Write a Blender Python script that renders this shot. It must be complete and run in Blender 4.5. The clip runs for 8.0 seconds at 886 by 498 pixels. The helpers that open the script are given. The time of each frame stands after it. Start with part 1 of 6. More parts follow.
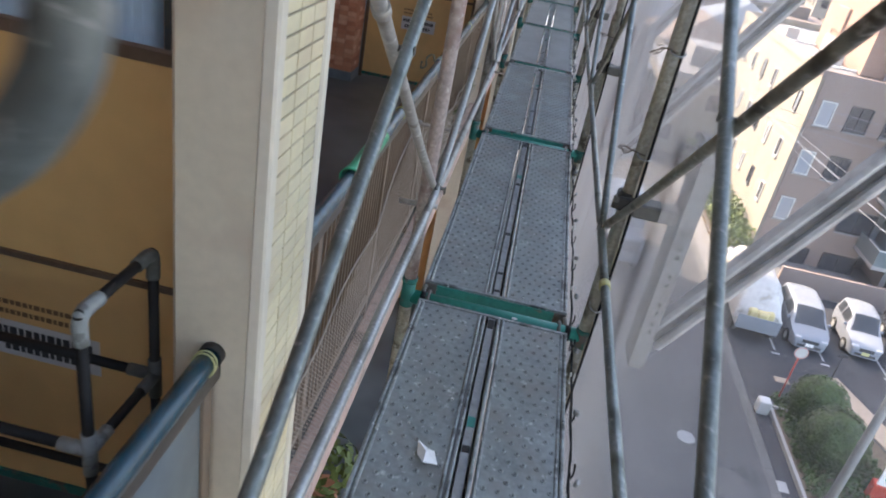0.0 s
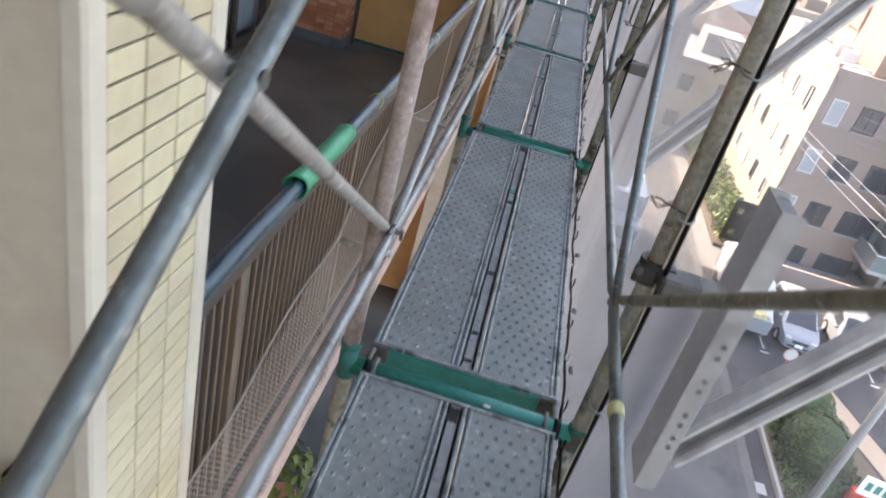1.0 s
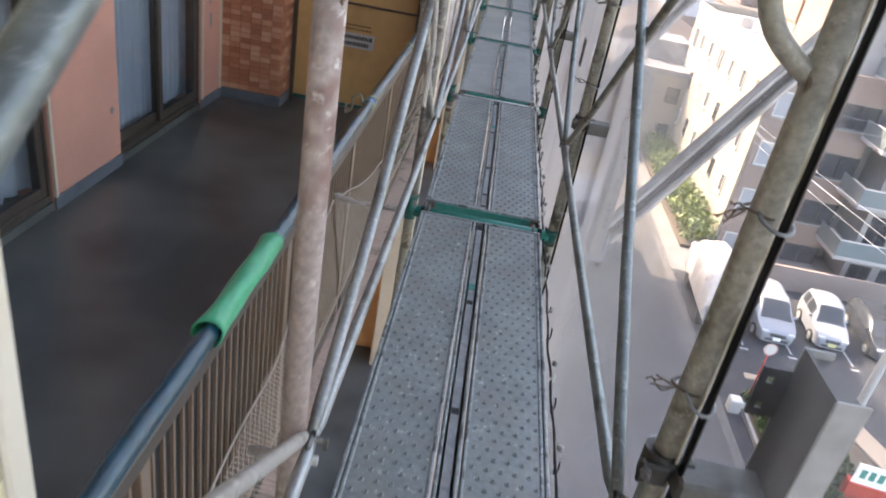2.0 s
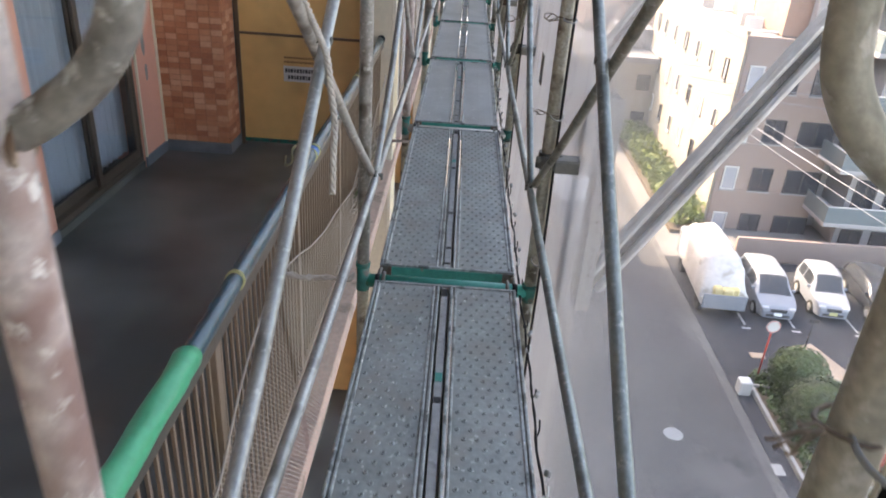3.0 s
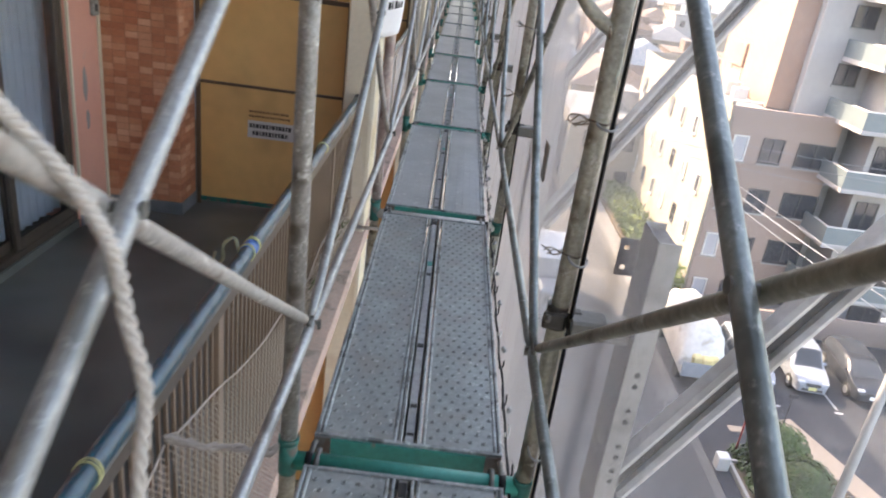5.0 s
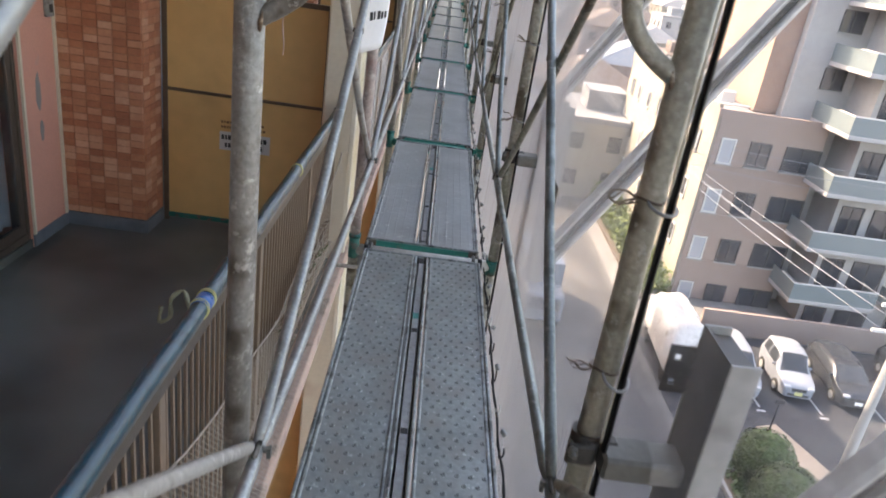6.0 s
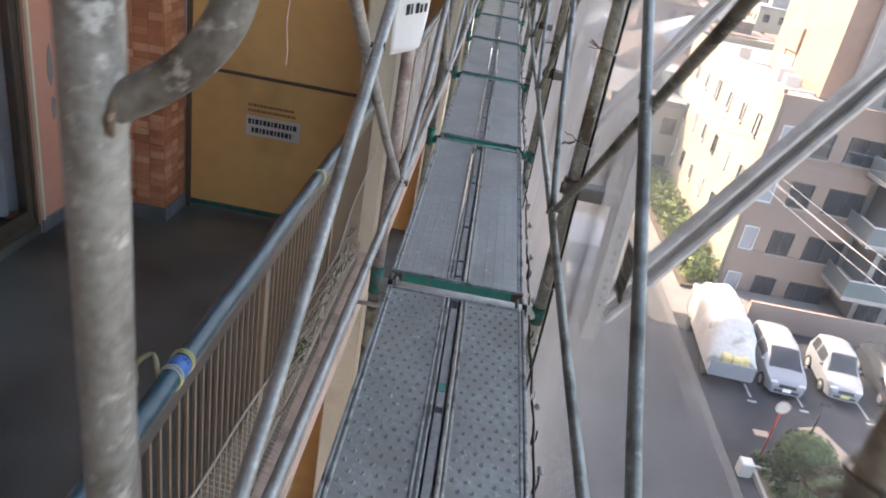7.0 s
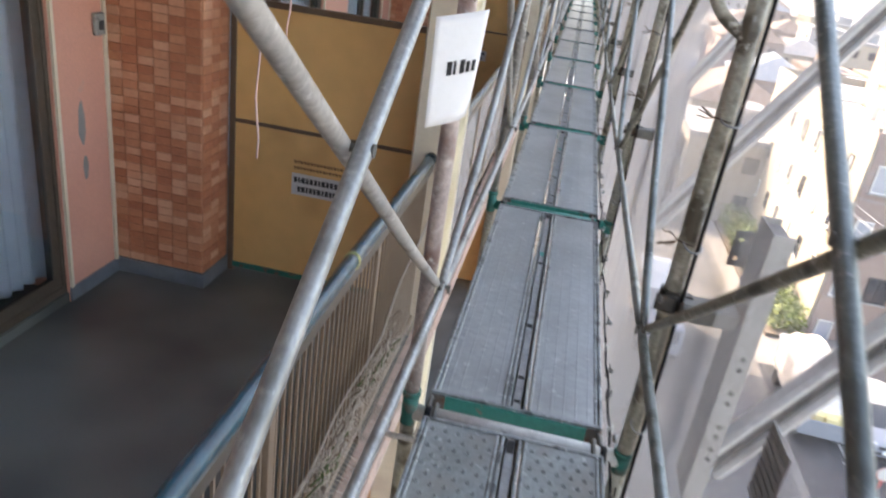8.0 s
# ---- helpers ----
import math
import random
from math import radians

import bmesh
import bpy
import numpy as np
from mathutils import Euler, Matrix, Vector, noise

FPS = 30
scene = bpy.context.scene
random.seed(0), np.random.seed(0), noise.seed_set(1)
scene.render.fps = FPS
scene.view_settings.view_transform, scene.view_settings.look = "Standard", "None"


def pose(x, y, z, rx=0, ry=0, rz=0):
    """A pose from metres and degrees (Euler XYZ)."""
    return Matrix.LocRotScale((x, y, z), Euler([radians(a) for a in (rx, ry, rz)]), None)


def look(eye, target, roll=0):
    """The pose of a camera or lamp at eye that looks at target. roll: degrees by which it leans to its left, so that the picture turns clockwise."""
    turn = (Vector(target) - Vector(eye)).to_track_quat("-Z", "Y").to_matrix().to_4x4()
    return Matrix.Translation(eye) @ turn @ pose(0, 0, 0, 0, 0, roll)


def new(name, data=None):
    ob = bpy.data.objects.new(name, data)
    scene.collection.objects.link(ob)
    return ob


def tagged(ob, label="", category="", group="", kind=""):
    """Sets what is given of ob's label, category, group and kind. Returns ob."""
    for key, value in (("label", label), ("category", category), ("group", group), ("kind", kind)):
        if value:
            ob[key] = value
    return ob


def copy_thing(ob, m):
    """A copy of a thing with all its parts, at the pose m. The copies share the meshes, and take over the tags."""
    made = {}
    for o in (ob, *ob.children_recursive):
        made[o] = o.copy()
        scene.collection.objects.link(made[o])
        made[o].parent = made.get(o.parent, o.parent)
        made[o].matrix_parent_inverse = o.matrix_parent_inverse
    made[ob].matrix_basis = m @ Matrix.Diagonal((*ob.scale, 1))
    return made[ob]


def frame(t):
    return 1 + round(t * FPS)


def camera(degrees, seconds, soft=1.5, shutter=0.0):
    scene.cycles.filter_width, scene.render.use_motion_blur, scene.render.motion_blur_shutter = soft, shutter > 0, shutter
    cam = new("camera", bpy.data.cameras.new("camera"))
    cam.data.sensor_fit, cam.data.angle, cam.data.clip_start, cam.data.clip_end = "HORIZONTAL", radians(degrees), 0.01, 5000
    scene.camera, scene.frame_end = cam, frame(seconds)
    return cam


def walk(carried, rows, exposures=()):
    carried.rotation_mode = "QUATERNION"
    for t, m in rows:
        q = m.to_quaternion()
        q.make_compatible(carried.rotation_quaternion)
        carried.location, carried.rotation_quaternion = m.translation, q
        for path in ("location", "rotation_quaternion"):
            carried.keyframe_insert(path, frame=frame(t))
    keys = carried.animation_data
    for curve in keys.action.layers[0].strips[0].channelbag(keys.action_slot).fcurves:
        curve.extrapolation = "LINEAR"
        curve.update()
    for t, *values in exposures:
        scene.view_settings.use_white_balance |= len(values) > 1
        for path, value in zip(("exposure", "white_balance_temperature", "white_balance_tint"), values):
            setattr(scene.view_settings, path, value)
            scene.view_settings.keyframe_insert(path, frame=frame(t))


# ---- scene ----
cam = camera(63.3, 8.0, soft=1.8, shutter=0.4)
PATH = [
    (0, (-0.052, -2.014, 1.262), (-0.183, -0.25, 0.329), 11.2),
    (0.5, (-0.048, -1.622, 1.169), (-0.198, 0.109, 0.178), 13.2),
    (1, (-0.06, -1.354, 1.181), (-0.155, 0.375, 0.18), 15.7),
    (1.5, (-0.06, -1.034, 1.233), (-0.155, 0.715, 0.268), 14.5),
    (2, (-0.085, -0.867, 1.257), (-0.116, 0.904, 0.327), 10.6),
    (2.2, (-0.093, -0.739, 1.25), (-0.084, 1.031, 0.318), 10.4),
    (3.3, (0.017, -0.272, 1.266), (-0.006, 1.52, 0.377), 2.9),
    (3.5, (-0.002, -0.186, 1.252), (-0.04, 1.609, 0.369), 3.7),
    (4, (-0.058, -0.019, 1.247), (-0.104, 1.781, 0.375), 5.4),
    (4.5, (-0.049, 0.261, 1.23), (-0.111, 2.072, 0.384), 8.4),
    (5, (-0.006, 0.407, 1.225), (0.029, 2.247, 0.444), 7.7),
    (5.2, (0.014, 0.496, 1.214), (0.068, 2.341, 0.445), 7.8),
    (6.3, (-0.043, 1.017, 1.248), (0.033, 2.848, 0.447), 8.7),
    (6.5, (-0.043, 1.145, 1.256), (0.012, 2.967, 0.431), 9.2),
    (7, (-0.048, 1.421, 1.265), (-0.072, 3.22, 0.392), 10.5),
    (7.5, (-0.052, 1.741, 1.268), (-0.124, 3.535, 0.387), 10.5),
    (8, (-0.053, 2.039, 1.227), (-0.291, 3.853, 0.417), 8.5),
]
walk(cam, [(t, look(eye, target, roll)) for t, eye, target, roll in PATH],
     [(0, 2.80, 7500, 16), (1, 3.13, 8050, 17), (2, 3.17, 8150, 17), (3.5, 3.22, 8450, 17), (4.5, 3.38, 8450, 17), (5.2, 3.14, 8450, 17), (6.5, 2.98, 8400, 17), (7.0, 3.02, 8350, 17), (7.5, 2.98, 8350, 17), (8, 3.38, 8400, 17)])


# ---- world and light ----
SUN_EL, SUN_AZ = 40.0, 140.0   # azimuth of the sun, counter-clockwise from +x
world = bpy.data.worlds.new("sky")
scene.world = world
world.use_nodes = True
wn = world.node_tree
bg = wn.nodes["Background"]
sky = wn.nodes.new("ShaderNodeTexSky")
sky.sky_type = "NISHITA"
sky.sun_disc = False
sky.sun_elevation = radians(SUN_EL)
sky.sun_rotation = radians(90 - SUN_AZ)
sky.air_density, sky.dust_density = 1.0, 2.0
wn.links.new(sky.outputs[0], bg.inputs[0])
bg.inputs[1].default_value = 0.15
lamp = bpy.data.lights.new("sun", "SUN")
lamp.energy, lamp.angle, lamp.color = 1.6, radians(0.6), (1.0, 0.93, 0.82)
sun = new("sun", lamp)
_a, _e = radians(SUN_AZ), radians(SUN_EL)
sun.matrix_world = look((math.cos(_a) * math.cos(_e) * 50, math.sin(_a) * math.cos(_e) * 50, math.sin(_e) * 50), (0, 0, 0))

# ---- levels and modules ----
LV = -1.063          # balcony floor
STOREY = 2.85
GROUND = -15.3
BAY = 1.829
PERIOD = 6.4         # balcony units along the facade
FX = 0.30            # scaffold post, from the deck's middle
RAILX, RAILZ = -0.685, 0.070


# ---- materials ----
def material(name, colour, rough=0.7, metal=0.0, vary=0.25, fine=60.0, coarse=3.0, bump=0.15, colour2=None, stain=None, stain_at=0.62, stain_scale=6.0, per_object=0.0, spec=0.5, stain_soft=0.06, scuff=None, scuff_at=0.64, scuff_scale=38.0, rough_vary=0.12):
    m = bpy.data.materials.new(name)
    m.use_nodes = True
    n, l = m.node_tree.nodes, m.node_tree.links
    b = n["Principled BSDF"]
    b.inputs["Metallic"].default_value = metal
    b.inputs["Specular IOR Level"].default_value = spec
    pos = n.new("ShaderNodeNewGeometry")
    nf, nc = n.new("ShaderNodeTexNoise"), n.new("ShaderNodeTexNoise")
    nf.inputs["Scale"].default_value, nc.inputs["Scale"].default_value = fine, coarse
    nf.inputs["Detail"].default_value, nc.inputs["Detail"].default_value = 5, 4
    l.new(pos.outputs["Position"], nf.inputs["Vector"])
    l.new(pos.outputs["Position"], nc.inputs["Vector"])
    add = n.new("ShaderNodeMath")
    add.operation = "ADD"
    l.new(nf.outputs["Fac"], add.inputs[0])
    l.new(nc.outputs["Fac"], add.inputs[1])
    ramp = n.new("ShaderNodeMapRange")
    ramp.inputs["From Min"].default_value, ramp.inputs["From Max"].default_value = 0.65, 1.35
    l.new(add.outputs[0], ramp.inputs["Value"])
    mix = n.new("ShaderNodeMix")
    mix.data_type = "RGBA"
    c2 = colour2 or tuple(c * (1 - vary) for c in colour)
    c1 = tuple(min(0.95, c * (1 + vary * 0.6)) for c in colour)
    mix.inputs["A"].default_value, mix.inputs["B"].default_value = (*c2, 1), (*c1, 1)
    l.new(ramp.outputs[0], mix.inputs["Factor"])
    out = mix.outputs["Result"]
    if stain:
        ns = n.new("ShaderNodeTexNoise")
        ns.inputs["Scale"].default_value, ns.inputs["Detail"].default_value = stain_scale, (2 if stain_soft > 0.1 else 6)
        l.new(pos.outputs["Position"], ns.inputs["Vector"])
        rs = n.new("ShaderNodeMapRange")
        rs.inputs["From Min"].default_value, rs.inputs["From Max"].default_value = stain_at, stain_at + stain_soft
        l.new(ns.outputs["Fac"], rs.inputs["Value"])
        ms = n.new("ShaderNodeMix")
        ms.data_type = "RGBA"
        ms.inputs["B"].default_value = (*stain, 1)
        l.new(rs.outputs[0], ms.inputs["Factor"])
        l.new(out, ms.inputs["A"])
        out = ms.outputs["Result"]
    if scuff:
        nu = n.new("ShaderNodeTexNoise")
        nu.inputs["Scale"].default_value, nu.inputs["Detail"].default_value, nu.inputs["Roughness"].default_value = scuff_scale, 6, 0.65
        l.new(pos.outputs["Position"], nu.inputs["Vector"])
        ru = n.new("ShaderNodeMapRange")
        ru.inputs["From Min"].default_value, ru.inputs["From Max"].default_value = scuff_at - 0.06, scuff_at + 0.04
        l.new(nu.outputs["Fac"], ru.inputs["Value"])
        mu = n.new("ShaderNodeMix")
        mu.data_type = "RGBA"
        mu.inputs["B"].default_value = (*scuff, 1)
        l.new(ru.outputs[0], mu.inputs["Factor"])
        l.new(out, mu.inputs["A"])
        out = mu.outputs["Result"]
    if per_object:
        oi, hv = n.new("ShaderNodeObjectInfo"), n.new("ShaderNodeHueSaturation")
        mr = n.new("ShaderNodeMapRange")
        mr.inputs["To Min"].default_value, mr.inputs["To Max"].default_value = 1 - per_object, 1 + per_object
        l.new(oi.outputs["Random"], mr.inputs["Value"])
        l.new(mr.outputs[0], hv.inputs["Value"])
        l.new(out, hv.inputs["Color"])
        out = hv.outputs["Color"]
    l.new(out, b.inputs["Base Color"])
    rr = n.new("ShaderNodeMapRange")
    rr.inputs["To Min"].default_value, rr.inputs["To Max"].default_value = max(0.05, rough - rough_vary), min(1, rough + rough_vary)
    l.new(nf.outputs["Fac"], rr.inputs["Value"])
    l.new(rr.outputs[0], b.inputs["Roughness"])
    if bump:
        bp = n.new("ShaderNodeBump")
        bp.inputs["Strength"].default_value, bp.inputs["Distance"].default_value = bump, 0.004
        l.new(nf.outputs["Fac"], bp.inputs["Height"])
        l.new(bp.outputs[0], b.inputs["Normal"])
    return m


M = {}
M["deck"] = material("deck_steel", (0.267, 0.295, 0.289), 0.5, 0.15, 0.36, 60, 5, 0.2, stain=(0.244, 0.237, 0.217), stain_at=0.48, stain_scale=8, stain_soft=0.28, scuff=(0.56, 0.58, 0.57), scuff_at=0.67, scuff_scale=34)
M["deck_smooth"] = material("worn_smooth_deck", (0.345, 0.372, 0.375), 0.42, 0.25, 0.22, 40, 3, 0.12, stain=(0.27, 0.285, 0.285), stain_at=0.5, stain_scale=4, stain_soft=0.3, scuff=(0.46, 0.48, 0.48), scuff_at=0.66, scuff_scale=16)
M["deck_rim"] = material("deck_rim_steel", (0.291, 0.319, 0.319), 0.46, 0.3, 0.45, 60, 8, 0.25, stain=(0.099, 0.107, 0.107), stain_at=0.54, stain_scale=14, stain_soft=0.12, scuff=(0.60, 0.615, 0.60), scuff_at=0.65, scuff_scale=50)
M["deck_light"] = material("worn_zinc_strip", (0.30, 0.305, 0.30), 0.72, 0.0, 0.3, 50, 8, scuff=(0.200, 0.200, 0.194), scuff_at=0.62, scuff_scale=26)
M["rusty_plate"] = material("rusty_bare_plate", (0.155, 0.140, 0.128), 0.6, 0.3, 0.4, 60, 9, 0.3, stain=(0.115, 0.062, 0.038), stain_at=0.52, stain_scale=18, stain_soft=0.12)
# dark dimple bottoms: the shade of the embossing is put into the colour
M["dimple"] = material("shaded_dimple", (0.055, 0.056, 0.054), 0.7, 0.2, 0.4)
M["hole"] = material("dark_hole", (0.022, 0.022, 0.022), 0.9, 0, 0.2)
M["green"] = material("green_paint", (0.010, 0.225, 0.182), 0.5, 0.0, 0.3, 60, 7, 0.1, stain=(0.192, 0.156, 0.120), stain_at=0.66, stain_scale=14)
M["green_dirty"] = material("dirty_green_paint", (0.009, 0.152, 0.126), 0.55, 0.0, 0.4, 60, 9, 0.2, stain=(0.115, 0.098, 0.081), stain_at=0.54, stain_scale=18, stain_soft=0.1)
M["white_worn"] = material("worn_white_paint", (0.55, 0.55, 0.52), 0.6, 0.0, 0.25, 60, 9, stain=(0.2, 0.19, 0.16), stain_at=0.6, stain_scale=15)
M["post"] = material("old_painted_pipe", (0.43, 0.405, 0.325), 0.46, 0.15, 0.45, 90, 6, 0.35, stain=(0.130, 0.108, 0.078), stain_at=0.55, stain_scale=12, stain_soft=0.12, scuff=(0.52, 0.50, 0.44), scuff_at=0.62, scuff_scale=42)
# olive pipe of the outer row, its backlit shade put into the colour
M["brace_olive"] = material("backlit_olive_pipe", (0.255, 0.238, 0.185), 0.48, 0.2, 0.45, 90, 6, 0.35, stain=(0.085, 0.070, 0.050), stain_at=0.54, stain_scale=12, stain_soft=0.12, scuff=(0.42, 0.40, 0.35), scuff_at=0.62, scuff_scale=42)
M["post_pink"] = material("rusty_cream_pipe", (0.50, 0.415, 0.385), 0.5, 0.15, 0.4, 90, 7, 0.4, stain=(0.27, 0.175, 0.155), stain_at=0.55, stain_scale=10, stain_soft=0.12, scuff=(0.64, 0.60, 0.57), scuff_at=0.63, scuff_scale=34)
M["post_pale"] = material("pale_painted_pipe", (0.300, 0.288, 0.265), 0.44, 0.25, 0.42, 110, 7, 0.5, stain=(0.125, 0.106, 0.086), stain_at=0.53, stain_scale=14, stain_soft=0.16, scuff=(0.53, 0.515, 0.48), scuff_at=0.62, scuff_scale=44)
M["brace_lime"] = material("lime_spattered_pipe", (0.235, 0.220, 0.195), 0.55, 0.1, 0.45, 110, 14, 0.7, stain=(0.115, 0.092, 0.072), stain_at=0.50, stain_scale=26, stain_soft=0.14, scuff=(0.50, 0.48, 0.44), scuff_at=0.60, scuff_scale=48)
M["weld"] = material("rusty_weld", (0.21, 0.145, 0.10), 0.7, 0.1, 0.5, 120, 20, 0.6, stain=(0.10, 0.055, 0.032), stain_at=0.5, stain_scale=40, stain_soft=0.1, scuff=(0.55, 0.47, 0.38), scuff_at=0.60, scuff_scale=60)
M["steel"] = material("galvanised_pipe", (0.355, 0.368, 0.362), 0.42, 0.5, 0.32, 120, 7, 0.25, stain=(0.185, 0.188, 0.178), stain_at=0.54, stain_scale=11, stain_soft=0.18, scuff=(0.48, 0.48, 0.46), scuff_at=0.64, scuff_scale=60)
M["steel_old"] = material("old_cream_pipe", (0.475, 0.454, 0.416), 0.42, 0.35, 0.35, 90, 7, 0.3, stain=(0.259, 0.221, 0.184), stain_at=0.56, stain_scale=14, stain_soft=0.12, scuff=(0.713, 0.702, 0.670), scuff_at=0.63, scuff_scale=30)
# dark pipe; on the outer row it carries the backlit shade as colour
M["steel_dull"] = material("dark_and_backlit_pipe", (0.215, 0.245, 0.238), 0.40, 0.5, 0.35, 120, 7, 0.25, stain=(0.092, 0.105, 0.098), stain_at=0.53, stain_scale=12, stain_soft=0.16, scuff=(0.38, 0.39, 0.37), scuff_at=0.64, scuff_scale=60)
M["pin"] = material("brace_pin", (0.16, 0.155, 0.14), 0.6, 0.5, 0.3)
M["coupler"] = material("dark_coupler_steel", (0.055, 0.050, 0.044), 0.5, 0.4, 0.4, 90, 14, 0.4, stain=(0.10, 0.062, 0.038), stain_at=0.55, stain_scale=30, stain_soft=0.1)
# Copies of one bracket steel; lit and shaded faces are put into the colour.
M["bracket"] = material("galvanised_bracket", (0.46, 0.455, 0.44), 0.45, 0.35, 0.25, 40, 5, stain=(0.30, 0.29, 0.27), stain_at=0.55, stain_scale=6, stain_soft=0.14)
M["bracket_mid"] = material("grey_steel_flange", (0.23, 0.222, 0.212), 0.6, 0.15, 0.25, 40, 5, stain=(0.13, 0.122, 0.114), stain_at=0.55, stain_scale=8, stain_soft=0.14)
M["bracket_dark"] = material("dull_and_shaded_steel", (0.030, 0.026, 0.024), 0.65, 0.1, 0.3, 40, 5, stain=(0.060, 0.055, 0.050), stain_at=0.58, stain_scale=7, stain_soft=0.12)
M["cream"] = material("cream_paint", (0.62, 0.545, 0.42), 0.55, 0, 0.1, 30, 2, 0.06, stain=(0.52, 0.42, 0.32), stain_at=0.56, stain_scale=3.5, stain_soft=0.2)
M["trim"] = material("cream_trim", (0.72, 0.655, 0.53), 0.5, 0, 0.07, 30, 2, 0.05)
M["tile"] = material("yellow_cream_tile", (0.72, 0.635, 0.42), 0.35, 0, 0.1, 40, 5, 0.05, per_object=0.08, stain=(0.60, 0.47, 0.32), stain_at=0.58, stain_scale=3.0, stain_soft=0.2)
M["grout"] = material("tile_grout", (0.15, 0.12, 0.09), 0.9, 0, 0.2)
M["floor"] = material("balcony_floor", (0.128, 0.146, 0.142), 0.30, 0, 0.05, 6.0, 0.8, 0.0, stain=(0.058, 0.067, 0.066), stain_at=0.38, stain_scale=1.5, stain_soft=0.30, rough_vary=0.04)
M["base"] = material("blue_grey_skirting", (0.15, 0.18, 0.215), 0.4, 0, 0.25, 12, 3)
M["pink"] = material("salmon_wall", (0.70, 0.36, 0.28), 0.7, 0, 0.12, 90, 2.0, 0.25, stain=(0.52, 0.37, 0.33), stain_at=0.66, stain_scale=4, stain_soft=0.1)


def brick_material(name):
    """Fired brick tiles, most of them red-brown and some paler."""
    m = material(name, (0.5, 0.5, 0.5), 0.6, 0, 0.3, 45, 14, 0.7)
    n, l = m.node_tree.nodes, m.node_tree.links
    b = n["Principled BSDF"]
    shade = b.inputs["Base Color"].links[0].from_socket
    oi, gi, ad, fr = n.new("ShaderNodeObjectInfo"), n.new("ShaderNodeNewGeometry"), n.new("ShaderNodeMath"), n.new("ShaderNodeMath")
    ad.operation, fr.operation = "ADD", "FRACT"
    l.new(oi.outputs["Random"], ad.inputs[0])
    l.new(gi.outputs["Random Per Island"], ad.inputs[1])
    l.new(ad.outputs[0], fr.inputs[0])
    cr = n.new("ShaderNodeValToRGB")
    e = cr.color_ramp.elements
    e[0].position, e[0].color = 0.0, (0.46, 0.175, 0.098, 1)
    e[1].position, e[1].color = 1.0, (0.70, 0.40, 0.27, 1)
    for at, c in ((0.35, (0.54, 0.22, 0.122, 1)), (0.66, (0.58, 0.265, 0.155, 1)), (0.78, (0.64, 0.33, 0.21, 1))):
        el = e.new(at)
        el.color = c
    l.new(fr.outputs[0], cr.inputs[0])
    mx = n.new("ShaderNodeMix")
    mx.data_type, mx.blend_type = "RGBA", "OVERLAY"
    mx.inputs["Factor"].default_value = 0.55
    l.new(cr.outputs[0], mx.inputs["A"])
    l.new(shade, mx.inputs["B"])
    l.new(mx.outputs["Result"], b.inputs["Base Color"])
    return m


M["brick"] = brick_material("brick_tile")
M["joint"] = material("brick_joint", (0.47, 0.225, 0.138), 0.9, 0, 0.25)
M["panel"] = material("ochre_panel", (0.70, 0.435, 0.185), 0.5, 0, 0.10, 8, 1.0, 0.04, stain=(0.52, 0.31, 0.13), stain_at=0.58, stain_scale=2.2, stain_soft=0.2)
M["bronze"] = material("bronze_aluminium", (0.125, 0.105, 0.088), 0.4, 0.5, 0.2, 50, 6)
M["rail"] = material("film_wrapped_rail", (0.005, 0.055, 0.082), 0.12, 0.0, 0.45, 260, 16, 0.30, spec=0.8)
M["channel"] = material("dark_taupe_channel", (0.095, 0.080, 0.064), 0.38, 0.4, 0.2, 50, 5)
M["baluster"] = material("taupe_aluminium", (0.245, 0.185, 0.135), 0.42, 0.3, 0.15, 50, 5)
M["sleeve"] = material("green_foam_sleeve", (0.030, 0.36, 0.185), 0.36, 0, 0.15, 40, 6, 0.15)
M["blue_tape"] = material("bright_blue_tape", (0.015, 0.13, 0.42), 0.3, 0, 0.15)
M["old_tape"] = material("dirty_tape", (0.26, 0.25, 0.15), 0.6, 0, 0.4)
M["yellow"] = material("yellow_tape", (0.55, 0.52, 0.24), 0.5, 0, 0.15)
M["net_brown"] = material("brown_net_cord", (0.46, 0.385, 0.34), 0.8, 0, 0.2)
M["frame_brown"] = material("brown_aluminium", (0.15, 0.105, 0.075), 0.45, 0.3, 0.2, 50, 6)
M["net"] = material("white_net_cord", (0.38, 0.335, 0.29), 0.8, 0, 0.15)
M["slab"] = material("salmon_slab_edge", (0.50, 0.345, 0.29), 0.8, 0, 0.3, 40, 3, 0.3, stain=(0.25, 0.185, 0.155), stain_at=0.55, stain_scale=6, stain_soft=0.1)
M["ceiling"] = material("ceiling_paint", (0.78, 0.76, 0.72), 0.8, 0, 0.05)
M["curtain"] = material("lace_curtain", (0.63, 0.67, 0.75), 0.9, 0, 0.12, 30, 4)
M["rope"] = material("white_rope", (0.52, 0.485, 0.44), 0.85, 0, 0.15, 200, 20, 0.4)
M["string"] = material("pale_pink_string", (0.60, 0.42, 0.37), 0.8, 0, 0.15)
M["paper"] = material("white_paper", (0.88, 0.88, 0.87), 0.7, 0, 0.03)
M["ink"] = material("dark_ink", (0.03, 0.03, 0.035), 0.6, 0, 0.1)
M["ink_brown"] = material("brown_ink", (0.20, 0.105, 0.045), 0.6, 0, 0.2)
M["label"] = material("grey_label", (0.55, 0.56, 0.58), 0.5, 0, 0.05)
M["cable"] = material("black_cable", (0.010, 0.010, 0.011), 0.6, 0, 0.2, spec=0.2)
M["tape_black"] = material("black_pipe", (0.018, 0.016, 0.015), 0.6, 0, 0.3, spec=0.25)
